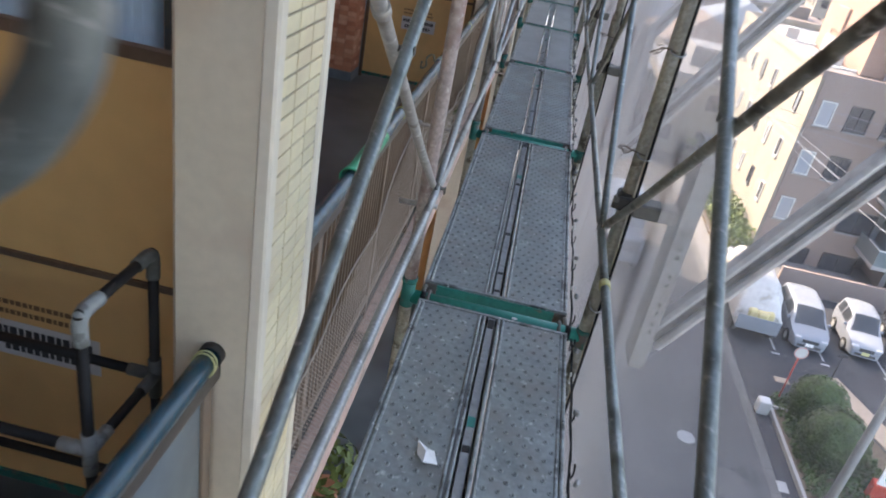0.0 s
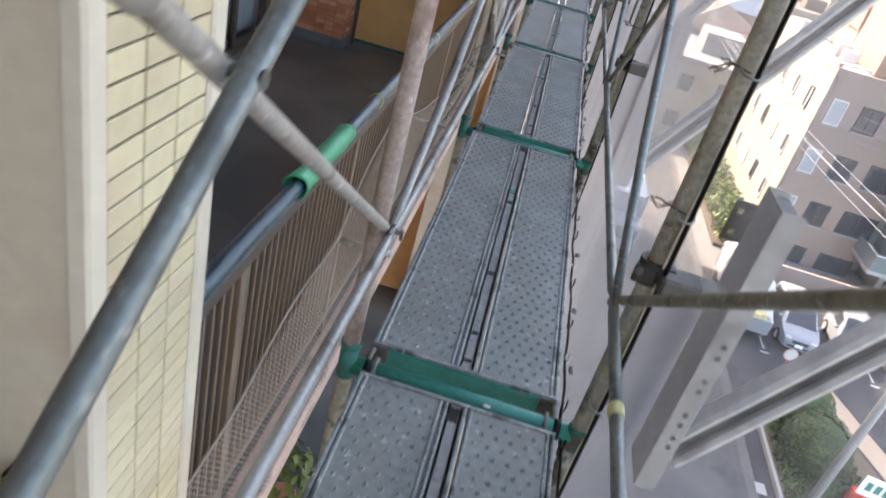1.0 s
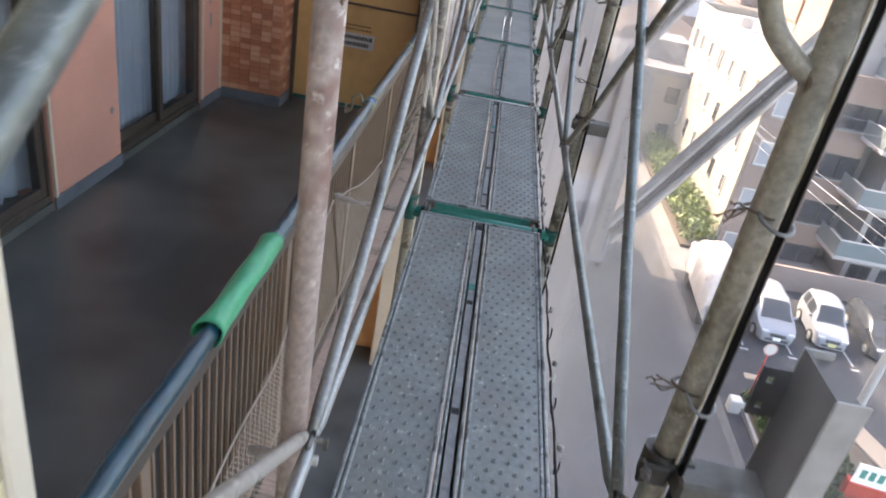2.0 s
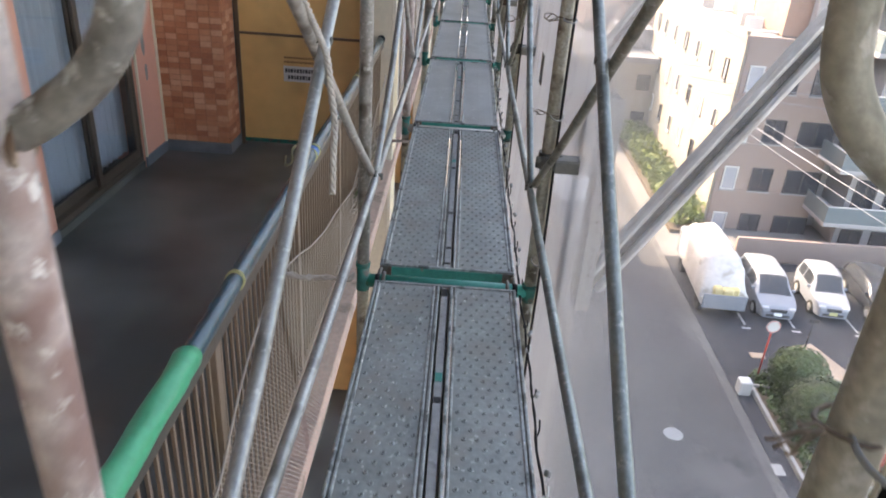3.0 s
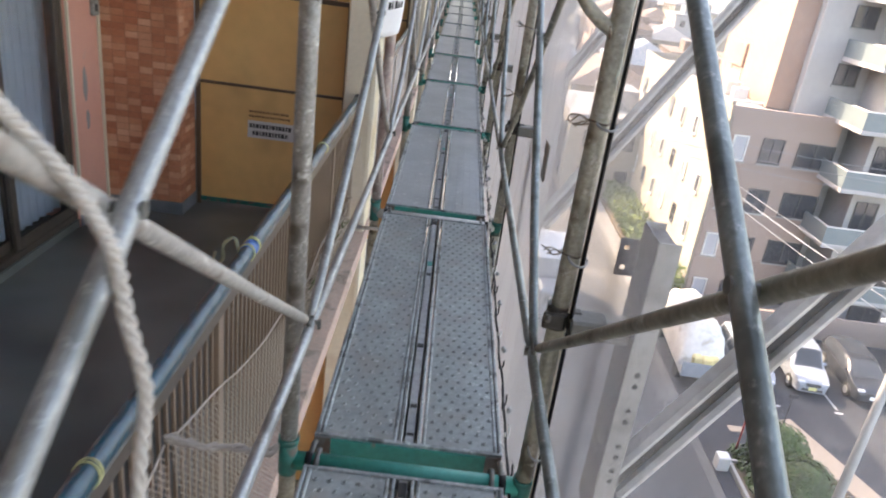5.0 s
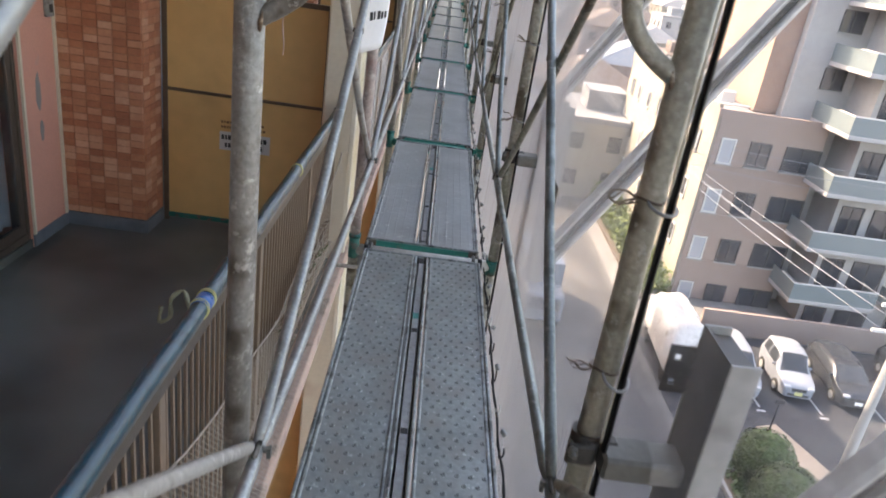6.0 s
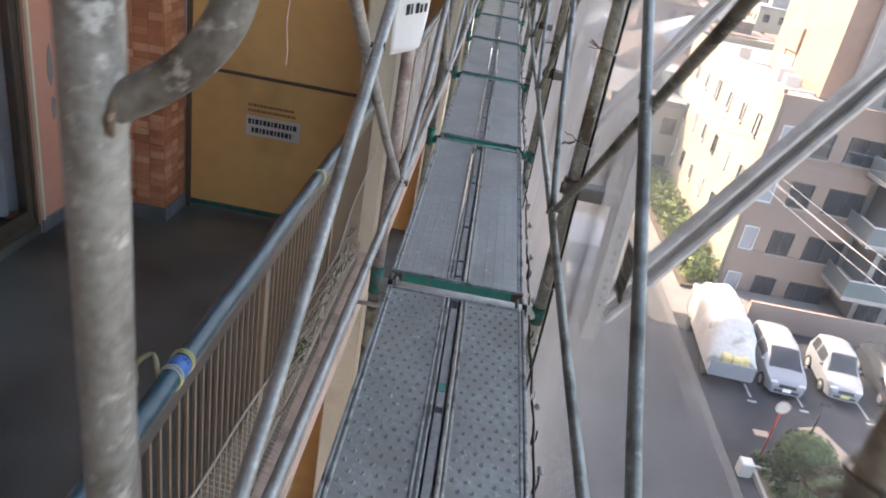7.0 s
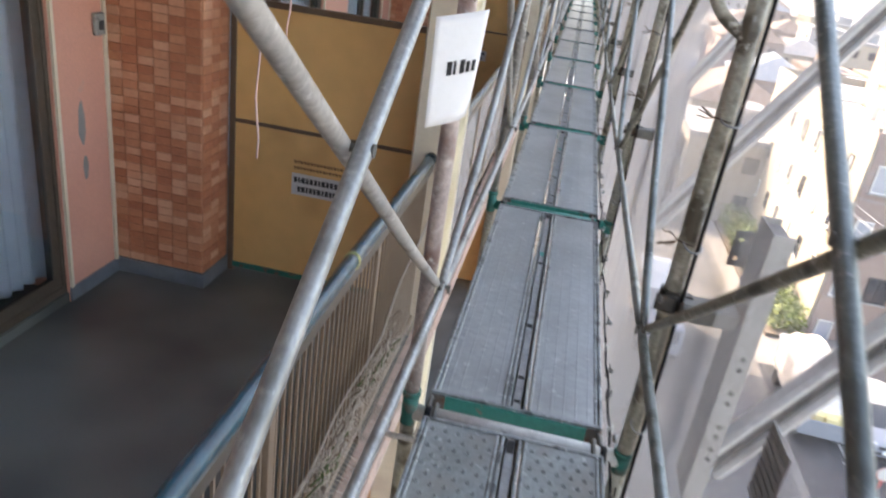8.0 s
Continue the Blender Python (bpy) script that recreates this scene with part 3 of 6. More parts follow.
def partition(y):
    """The break-through screen between two balconies."""
    p = thing("partition_screen", "ochre break-through partition board in a bronze frame", "partition", "partition screens")
    x0, x1, z0, z1 = -2.03, -0.82, LV + 0.05, 0.71
    bm = B()
    for a, b in ((x0, x0 + 0.035), (x1 - 0.035, x1)):
        span(bm, a, b, y - 0.02, y + 0.02, LV, z1, 0.002)
    span(bm, x0 + 0.035, x1 - 0.035, y - 0.02, y + 0.02, z1 - 0.035, z1, 0.002)
    span(bm, x0 + 0.035, x1 - 0.035, y - 0.018, y + 0.018, -0.036, -0.014, 0.002)
    part("frame", bm, "frame_brown", p)
    bm = B()
    span(bm, x0 + 0.035, x1 - 0.035, y - 0.02, y + 0.02, z0 - 0.02, z0 + 0.015, 0.002)
    part("bottom_rail", bm, "green_dirty", p, "dirty green bottom rail")
    for a, b in ((z0 + 0.015, -0.036), (-0.014, z1 - 0.035)):
        bm = B()
        span(bm, x0 + 0.035, x1 - 0.035, y - 0.006, y + 0.006, a, b)
        part("board", bm, "panel", p)
    for x1, z, widths in ((-1.28, -0.230, (0.016, 0.011, 0.020, 0.013, 0.018)), (-1.27, -0.268, (0.013, 0.019, 0.011, 0.017))):
        bm = B()
        bars(bm, -1.60, x1, y - 0.006, z, 0.018, widths, 0.006)
        tagged(part("printed_line", bm, "ink_brown", p, "line of small brown printed marks"), kind="stuff")
    bm = B()
    span(bm, -1.61, -1.23, y - 0.008, y - 0.006, -0.437, -0.295)
    lab = part("notice", bm, "label", p, "pale grey notice sticker")
    bm = B()
    bars(bm, -1.595, -1.25, y - 0.008, -0.355, 0.036, (0.020, 0.014, 0.025, 0.017, 0.022), 0.007)
    bars(bm, -1.570, -1.28, y - 0.008, -0.415, 0.036, (0.018, 0.024, 0.014, 0.021), 0.007)
    tagged(part("lettering", bm, "ink", lab), kind="stuff")
    return p


partition(-0.25)
for k in (-1, 1, 2):
    partition(-0.25 + PERIOD * k)
for lvl in (-1, -2, -3):
    for k in (0, 1, 2):
        copy = thing("partition_screen", "ochre partition board on a lower balcony", "partition", "partition screens")
        bm = B()
        span(bm, -2.63, -0.80, -0.27 + PERIOD * k, -0.23 + PERIOD * k, LV + STOREY * lvl, LV + STOREY * lvl + 1.75)
        part("board", bm, "panel", copy)


# ---- balcony railing, one length for each unit ----
def railing(y0, y1, panelled, panel="frosted"):
    g = thing("balcony_railing", "taupe aluminium balcony railing with film-wrapped blue handrail", "railing", "balcony railings")
    rng = random.Random(int(y0 * 10) + 3)
    bm = B()
    pts = [(RAILX + 0.0015 * math.sin(k * 0.9), y0 + (y1 - y0) * k / 60, RAILZ + 0.001 * math.sin(k * 1.7)) for k in range(61)]
    sweep(bm, pts, [0.0285 + rng.uniform(-0.0006, 0.0008) for _ in pts], 28)
    part("handrail", bm, "rail", g, "blue film-wrapped handrail")
    bm = B()
    span(bm, RAILX - 0.018, RAILX + 0.022, y0, y1, RAILZ - 0.075, RAILZ - 0.022, 0.004)
    part("top_channel", bm, "channel", g, "dark top channel")
    bm = B()
    span(bm, RAILX - 0.016, RAILX + 0.016, y0, y1, LV + 0.10, LV + 0.14, 0.003)
    part("bottom_channel", bm, "baluster", g)
    n = int((y1 - y0) / 0.11)
    step = (y1 - y0) / n
    bmb = B()
    span(bmb, -0.0045, 0.0045, -0.006, 0.006, LV + 0.14, RAILZ - 0.075)
    slat = mesh_of("baluster", bmb, "baluster")
    bmp = B()
    span(bmp, -0.014, 0.014, -0.022, 0.022, LV + 0.0, RAILZ - 0.075, 0.002)
    upright = mesh_of("rail_post", bmp, "baluster")
    if panelled:
        bm = B()
        span(bm, RAILX - 0.004, RAILX + 0.004, y0 + 0.04, y1 - 0.04, LV + 0.14, RAILZ - 0.075)
        part("infill_panel", bm, panel, g, "frosted blue-grey infill panel")
    for i in range(1, n * 2):
        y = y0 + i * step / 2
        if panelled and i % 20 != 9 and i != n * 2 - 1:
            continue
        isp = i % 20 == 9 or panelled
        o = new("rail_post" if isp else "baluster", upright if isp else slat)
        o.location, o.parent = (RAILX, y, 0), g
    for yy in (y0 + 0.012, y1 - 0.012):
        bm = B()
        sweep(bm, [(RAILX, yy - 0.012, RAILZ), (RAILX, yy + 0.012, RAILZ)], 0.033, 18)
        part("end_flange", bm, "bracket_dark", g, "dull metal end flange")
    return g


railing(-0.23, 5.80, False)
railing(-0.23 - PERIOD, -0.60, True)
railing(-0.23 + PERIOD, 5.80 + PERIOD, True, "frosted_pale")
railing(-0.23 + 2 * PERIOD, 5.80 + 2 * PERIOD, False)

bm = B()
rng = random.Random(2)
rings = []
for k in range(23):
    y = 0.655 + 0.545 * k / 22
    flare = 0.007 * max(0, 1 - k / 3.0) + 0.003 * max(0, 1 - (22 - k) / 2.0)
    row = []
    for j in range(25):
        a = math.radians(-62 + 292 * j / 24)
        rad = 0.0370 + flare + 0.0018 * math.sin(k * 0.55 + 3 * a) + rng.uniform(-0.0005, 0.0005)
        row.append((RAILX + rad * math.cos(a), y + 0.006 * math.sin(a * 1.5) * (1 if k in (0, 22) else 0), RAILZ + 0.001 + rad * math.sin(a)))
    rings.append([bm.verts.new(p) for p in row])
for p, q in zip(rings, rings[1:]):
    for j in range(24):
        bm.faces.new((p[j], p[j + 1], q[j + 1], q[j])).smooth = True
o = solid("foam_sleeve", bm, "sleeve", "bright green split foam sleeve clipped round the handrail", "sleeve")
o.modifiers.new("thick", "SOLIDIFY").thickness = 0.006


def tape_tie(y, tail):
    t = thing("tape_tie", "yellow tape tied round the handrail film", "tape")
    bm = B()
    for k in range(2):
        yy = y + 0.012 * k
        ring = [(RAILX + 0.0315 * math.cos(a), yy + 0.01 * math.sin(a), RAILZ + 0.0315 * math.sin(a)) for a in (2 * math.pi * i / 14 for i in range(15))]
        sweep(bm, ring, 0.0024, 6)
    part("band", bm, "yellow", t)
    if tail:
        bm = B()
        sweep(bm, [(RAILX, y + 0.004, RAILZ), (RAILX, y + 0.070, RAILZ)], 0.0305, 20)
        part("tape", bm, "blue_tape", t, "bright blue tape")
        bm = B()
        for yy in (y + 0.072, y + 0.082):
            ring = [(RAILX + 0.0315 * math.cos(a), yy + 0.01 * math.sin(a), RAILZ + 0.0315 * math.sin(a)) for a in (2 * math.pi * i / 14 for i in range(15))]
            sweep(bm, ring, 0.0024, 6)
        part("band", bm, "yellow", t)
        bm = B()
        sweep(bm, curved([(RAILX - 0.03, y, RAILZ + 0.005), (RAILX - 0.055, y + 0.03, RAILZ + 0.045), (RAILX - 0.09, y + 0.015, RAILZ + 0.02), (RAILX - 0.085, y - 0.01, RAILZ - 0.03), (RAILX - 0.115, y - 0.02, RAILZ - 0.045), (RAILX - 0.12, y + 0.01, RAILZ - 0.01)], 4), [0.0045 + 0.0035 * abs(math.sin(i * 0.7)) for i in range(21)], 8)
        part("loose_end", bm, "old_tape", t, "crumpled dirty tape end")


for y, tail in ((1.625, False), (2.845, True), (4.35, False), (-0.66, False)):
    tape_tie(y, tail)


# ---- net on the outside of the railing ----
def net(y0, y1, zb, tops, x, cell, cord):
    """Knotted net of thin crossing cords between the bottom zb and a top edge given by (y, z) points."""
    def top(y):
        for (a, za), (b, zc) in zip(tops, tops[1:]):
            if a <= y <= b:
                return za + (zc - za) * (y - a) / (b - a)
        return tops[-1][1]
    g = thing("safety_net", "pale knotted safety net hung outside the railing", "net")
    bm = B()
    w = 0.0015
    rng = random.Random(4)
    for sgn in (1, -1):
        s = y0 - (2.2 if sgn > 0 else 0)
        while s < y1 + 2.2:
            run = []
            for k in range(90):
                y = s + sgn * k * cell * 1.0
                z = zb + k * cell * 1.15
                if y0 <= y <= y1 and z <= top(y):
                    lean = 0.12 * (top(y) - z) / (top(y) - zb)
                    run.append((x + lean + 0.008 * math.sin(y * 5 + z * 3) + (0.001 if sgn > 0 else 0), y, z))
            if len(run) > 1:
                lo = [bm.verts.new((p[0], p[1] - w, p[2])) for p in run]
                hi = [bm.verts.new((p[0], p[1] + w, p[2])) for p in run]
                for k in range(len(run) - 1):
                    bm.faces.new((lo[k], lo[k + 1], hi[k + 1], hi[k]))
            s += cell * 1.1
    tagged(part("netting", bm, cord, g), kind="stuff")
    bm = B()
    sweep(bm, [(x + 0.008 * math.sin(y * 7), y, top(y) + 0.002 * math.sin(y * 9)) for y in (y0 + (y1 - y0) * k / 60 for k in range(61))], 0.0045, 6)
    part("edge_rope", bm, "net", g)


net(-0.30, 1.93, LV + 0.08, ((-0.30, -0.60), (0.45, -0.48), (0.9, -0.415), (1.2, -0.40), (1.93, -0.08)), -0.645, 0.020, "net_brown")
net(1.95, 5.75, LV + 0.06, ((1.95, -0.08), (2.6, -0.29), (3.0, -0.37), (3.4, -0.45), (3.85, -0.51), (4.8, -0.49), (5.2, -0.385), (5.5, -0.29), (5.75, -0.22)), -0.640, 0.022, "net")


# ---- pipe rack on the neighbouring balcony ----
def pipe_rack():
    g = thing("pipe_rack", "black pipe rack with grey corner joints", "rack")
    xs, ys, top, mid, low = (-1.62, -0.868), (-0.86, -0.56), 0.298, -0.090, -0.50

    def tube(name, a, b, r, mat, label=""):
        bm = B()
        sweep(bm, [a, b], r, 12)
        part(name, bm, mat, g, label)

    for x in xs:
        for y in ys:
            tube("upright", (x, y, LV), (x, y, top), 0.0140, "tape_black")
            d = 0.075 if y == ys[0] else -0.075
            bm = B()
            sweep(bm, curved([(x, y, top - 0.075), (x, y, top - 0.02), (x, y + d * 0.25, top), (x, y + d, top)], 4), 0.0180, 12)
            part("elbow", bm, "tape_grey" if y == ys[0] else "joint_dark", g, "grey corner elbow" if y == ys[0] else "")
            for z in (mid, low):
                e = -0.075 if x == xs[1] else 0.075
                bm = B()
                sweep(bm, [(x, y, z - 0.07), (x, y, z + 0.055)], 0.0180, 12)
                sweep(bm, [(x, y, z), (x, y + d, z)], 0.0176, 12)
                sweep(bm, [(x, y, z), (x + e, y, z)], 0.0176, 12)
                part("joint", bm, "tape_grey" if y == ys[0] else "joint_dark", g)
        for z in (top, mid, low):
            tube("cross_pipe", (x, ys[0], z), (x, ys[1], z), 0.0138, "tape_black")
    for z in (mid, low):
        for y in ys:
            tube("long_pipe", (xs[0], y, z), (xs[1], y, z), 0.0138, "tape_black")


pipe_rack()


# ---- scaffold ----
K0, K1 = -3, 15
TOPZ = 1.70
DY = 0.036


def scaffold_frame(post_mat, bar_mat, bent_mat="brace_lime"):
    """One portal frame with its transom at deck height; the origin is at the deck's middle."""
    f = thing("scaffold_frame", "old steel scaffold portal frame with a green transom", "scaffold frame", "scaffold frames")
    for s in (-1, 1):
        bm = B()
        sweep(bm, [(s * FX, 0, -1.70), (s * FX, 0, -0.06)], 0.0213, 14)
        part("lower_post", bm, "post", f)
        bm = B()
        top = 0.045 if s < 0 else 0.005
        sweep(bm, [(s * FX, 0, -0.06), (s * FX, 0, top)], 0.0235, 14)
        sweep(bm, [(s * FX, 0, top - 0.012), (s * FX, 0, top + 0.004)], 0.0265, 14)
        part("collar", bm, "green_dirty", f, "dirty green painted joint collar")
        bm = B()
        sweep(bm, [(s * FX, 0, top), (s * FX, 0, TOPZ)], 0.0213, 16)
        part("post", bm, post_mat if s < 0 else "post", f)
        bm = B()
        pts = [(s * FX, 0, 1.101), (s * 0.272, 0, 1.116), (s * 0.253, 0, 1.129), (s * 0.236, 0, 1.143), (s * 0.221, 0, 1.161), (s * 0.210, 0, 1.182), (s * 0.205, 0, 1.208), (s * 0.203, 0, 1.25), (s * 0.203, 0, 1.40), (s * 0.203, 0, TOPZ)]
        sweep(bm, curved(pts, 4), 0.0136, 20)
        part("corner_brace", bm, bent_mat if s < 0 else "post", f, "spattered bent corner brace")
        bm = B()
        ring = [(s * (FX - 0.0185 - 0.003 * math.cos(a)), 0.0150 * math.cos(a + 1.57), 1.1035 + 0.019 * math.cos(a)) for a in (2 * math.pi * i / 12 for i in range(13))]
        sweep(bm, ring, [0.0030 + 0.0012 * math.sin(i * 2.3) for i in range(13)], 6)
        part("weld", bm, "weld", f, "rusty weld bead")
        for z in (0.385, 1.604):
            bm = B()
            sweep(bm, [(s * (FX - 0.02), -0.004, z), (s * (FX - 0.058), -0.004, z)], 0.006, 8)
            box(bm, (s * (FX - 0.058), -0.004, z - 0.005), (0.007, 0.010, 0.022))
            part("locking_pin", bm, "pin", f)
        if s < 0:
            continue
        bm = B()
        sweep(bm, [(s * FX, -0.002, 0.47), (s * FX, -0.002, 0.50)], 0.0255, 14)
        box(bm, (s * (FX + 0.032), 0.0, 0.485), (0.03, 0.03, 0.03), None, 0.004)
        part("clip", bm, "pin", f)
    bm = B()
    sweep(bm, [(-FX, 0.004, -0.026), (FX, 0.004, -0.026)], 0.0243, 20)
    part("transom", bm, bar_mat, f, "painted transom pipe under the deck ends")
    for s in (-1, 1):
        bm = B()
        sweep(bm, [(s * 0.238, 0.004, -0.026), (s * 0.256, 0.004, -0.026)], 0.0262, 16)
        part("hook_pad", bm, "cable", f, "black rubber hook pad")
    bm = B()
    sweep(bm, [(-FX, 0, TOPZ - 0.03), (FX, 0, TOPZ - 0.03)], 0.0213, 12)
    part("top_transom", bm, "green", f)
    return f


fa = scaffold_frame("post_pink", "green")
fb = scaffold_frame("post_pale", "green")
fc = scaffold_frame("post_pink", "white_worn")
fc["label"] = "old steel scaffold portal frame with a worn white transom"
fd = scaffold_frame("steel_dull", "green", "steel_dull")
used = set()
for k in range(K0, K1):
    src = fa if k == 0 else fd if k == -1 else fc if k in (2, 7) else fb
    m = pose(0.008 if k == 0 else 0.003, k * BAY + DY, 0)
    if src in used:
        copy_thing(src, m)
    else:
        src.matrix_basis = m
        used.add(src)


PIN0, PIN1 = 0.385, 1.604


def cross_brace(s, m1, m2):
    """Two pipes pinned at their crossing, in the plane of one row of posts; y from 0 to a bay."""
    g = thing("cross_brace", "galvanised scaffold cross brace pinned at its middle", "scaffold brace", "scaffold cross braces")
    x = -0.266 if s < 0 else 0.266
    for (za, zb, dx, mt) in ((PIN1, PIN0, -0.013, m1), (PIN0, PIN1, 0.013, m2)):
        bm = B()
        pts, rad = [], []
        for t in (0, 0.02, 0.05, 0.2, 0.4, 0.5, 0.6, 0.8, 0.95, 0.98, 1):
            bow = dx * min(1, 4 * min(t, 1 - t) + 0.35)
            pts.append((x - s * bow, BAY * t, za + (zb - za) * t))
            rad.append(0.0085 if t in (0, 1) else 0.0115)
        sweep(bm, pts, rad, 12)
        part("pipe", bm, mt, g)
    bm = B()
    sweep(bm, [(x - s * 0.024, BAY / 2, 0.9945), (x + s * 0.024, BAY / 2, 0.9945)], 0.0055, 8)
    sweep(bm, [(x - s * 0.0225, BAY / 2, 0.9945), (x - s * 0.0255, BAY / 2, 0.9945)], 0.0080, 10)
    part("pivot_bolt", bm, "pin", g)
    return g


def lower_rail(s):
    g = thing("guard_rail", "galvanised lower guard rail pipe of the scaffold", "guard rail", "scaffold guard rails")
    bm = B()
    x = s * 0.258
    sweep(bm, [(x, 0.0, 0.385), (x, 0.05, 0.376), (x, BAY * 0.5, 0.372), (x, BAY - 0.05, 0.376), (x, BAY, 0.385)], [0.009, 0.0122, 0.0122, 0.0122, 0.009], 12)
    # outer rail is coloured darker for being seen against the light
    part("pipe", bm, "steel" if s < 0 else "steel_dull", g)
    for y in (0.012, BAY - 0.012):
        bm = B()
        box(bm, (x, y, 0.386), (0.010, 0.05, 0.024), None, 0.004)
        part("end_hook", bm, "pin", g)
    return g


# outer braces take darker colours, standing for their backlit side
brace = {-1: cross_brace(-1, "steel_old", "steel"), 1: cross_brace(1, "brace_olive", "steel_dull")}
rail = {s: lower_rail(s) for s in (-1, 1)}
for s in (-1, 1):
    for i, k in enumerate(range(K0, K1 - 1)):
        m = pose(0, k * BAY + DY, 0)
        if i == 0:
            brace[s].matrix_basis = rail[s].matrix_basis = m
        else:
            if (s, k) == (-1, -1):
                made = cross_brace(-1, "steel_old", "steel_dull")
                made.matrix_basis = m
                bm = B()
                yc, zc = BAY * 0.44, PIN1 + (PIN0 - PIN1) * 0.44
                sweep(bm, [(-0.279, yc - 0.012, zc + 0.008), (-0.279, yc + 0.008, zc - 0.005)], 0.0145, 14)
                part("collar", bm, "steel_old", made)
            else:
                copy_thing(brace[s], m)
            copy_thing(rail[s], m)


def deck_board(embossed):
    """A hooked steel deck unit of two halves; its near end at y = 0."""
    g = thing("deck_board", "grey embossed steel scaffold deck board, scuffed and stained" if embossed else "smooth worn grey steel scaffold deck board", "scaffold deck", "scaffold deck boards")
    y0, y1 = 0.118, BAY
    for s in (-1, 1):
        a, b = (-0.235, -0.036) if s < 0 else (0.036, 0.235)
        bm = B()
        span(bm, a, b, y0 + 0.012, y1 - 0.012, -0.045, -0.004)
        part("plate", bm, "deck" if embossed else "deck_smooth", g)
        bm = B()
        nx, ny = 5, 47
        for r in range(ny):
            for c in range(nx):
                x = a + 0.022 + (c + (0.5 if r % 2 else 0.0)) * 0.0355
                y = y0 + 0.045 + r * (y1 - y0 - 0.09) / (ny - 1)
                if x > b - 0.012:
                    continue
                ring0 = [bm.verts.new((x + 0.0082 * math.cos(q), y + 0.0082 * math.sin(q), -0.0042)) for q in (i * math.pi / 4 for i in range(8))]
                ring1 = [bm.verts.new((x + 0.0050 * math.cos(q), y + 0.0050 * math.sin(q), -0.0010)) for q in (i * math.pi / 4 for i in range(8))]
                for i in range(8):
                    bm.faces.new((ring0[i], ring0[(i + 1) % 8], ring1[(i + 1) % 8], ring1[i])).material_index = 0
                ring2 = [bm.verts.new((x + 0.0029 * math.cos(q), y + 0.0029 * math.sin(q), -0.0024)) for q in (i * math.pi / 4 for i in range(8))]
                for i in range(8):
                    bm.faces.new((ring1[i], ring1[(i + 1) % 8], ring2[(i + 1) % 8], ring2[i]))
                # bottom face takes the shade colour, the rings the deck colour
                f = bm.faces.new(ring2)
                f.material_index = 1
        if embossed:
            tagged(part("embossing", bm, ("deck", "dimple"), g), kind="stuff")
        else:
            bm.free()
            for c in range(5):
                bm = B()
                x = a + 0.028 + c * 0.036
                span(bm, x - 0.003, x + 0.003, y0 + 0.02, y1 - 0.02, -0.006, -0.0034, 0.0005)
                part("rib", bm, "deck_smooth", g)
        # folded rims and centre ridges
        for x in (s * 0.2445, s * 0.2315):
            bm = B()
            span(bm, x - 0.0055, x + 0.0055, y0, y1, -0.05, 0.0 if abs(x) > 0.24 else -0.0005, 0.003)
            part("rim", bm, "deck_rim", g)
        for x in (s * 0.0385, s * 0.0235):
            bm = B()
            span(bm, x - 0.0045, x + 0.0045, y0 + 0.012, y1 - 0.012, -0.04, 0.0005, 0.0025)
            part("ridge", bm, "deck_rim", g)
    bm = B()
    span(bm, -0.0115, 0.0115, y0 + 0.012, y1 - 0.012, -0.03, -0.006)
    span(bm, -0.022, 0.022, y0 + 0.012, y1 - 0.012, -0.045, -0.035)
    part("centre_strip", bm, "deck_light", g, "lighter worn centre strip")
    for yy, mt, ln in ((y1 - 0.045, "hole", 0.05), (0.638, "hole", 0.024), (1.196, "hole", 0.024), (1.30, "green", 0.04), (0.30, "hole", 0.015), (0.17, "hole", 0.012)):
        bm = B()
        span(bm, -0.0105, 0.0105, yy - ln / 2, yy + ln / 2, -0.012, -0.0045)
        part("slot", bm, mt, g, "dark slot" if mt == "hole" else "green paint mark")
    for yy, mt in ((y0 + 0.006, "deck_rim"), (y1 - 0.006, "deck_rim")):
        bm = B()
        span(bm, -0.25, 0.25, yy - 0.006, yy + 0.006, -0.05, 0.0015, 0.002)
        part("end_lip", bm, mt, g)
    bm = B()
    span(bm, -0.205, 0.205, y0 - 0.008, y0 - 0.002, -0.095, -0.006)
    part("end_plate", bm, "green", g, "green painted end plate")
    for s in (-1, 1):
        bm = B()
        span(bm, s * 0.206, s * 0.247, y0 - 0.007, y0 - 0.002, -0.095, -0.004, 0.001)
        part("corner_plate", bm, "rusty_plate", g, "bare rusty corner plate")
    for s in (-1, 1):
        for yy, d in ((y0, -1), (y1, 1)):
            bm = B()
            x = s * 0.243
            pts = [(x, yy, -0.02), (x, yy + d * 0.03, -0.006), (x, yy + d * 0.06, -0.002), (x, yy + d * 0.082, -0.02), (x, yy + d * 0.085, -0.05)]
            if d > 0:
                pts = [(x - s * 0.02, p[1], p[2]) for p in pts]
            sweep(bm, pts, 0.0075, 6)
            part("hook", bm, "pin", g)
    return g


for ks, embossed in ((range(K0, 2), True), (range(2, K1 - 1), False)):
    deck = deck_board(embossed)
    for k in ks:
        m = pose(0.004 * math.sin(k * 2.1), k * BAY, 0.002 * math.sin(k * 1.3), 0, 0, 0.15 * math.sin(k * 1.7))
        if k == ks[0]:
            deck.matrix_basis = m
        else:
            copy_thing(deck, m)


# plain unseen deck of the lift above, closing the walkway to overhead skylight
bm = B()
span(bm, -0.25, 0.25, K0 * BAY, K1 * BAY, TOPZ + 0.03, TOPZ + 0.08, 0.004)
solid("ceiling_deck", bm, "deck", "unseen grey steel deck of the lift above, added to block skylight", "scaffold deck", kind="structure")


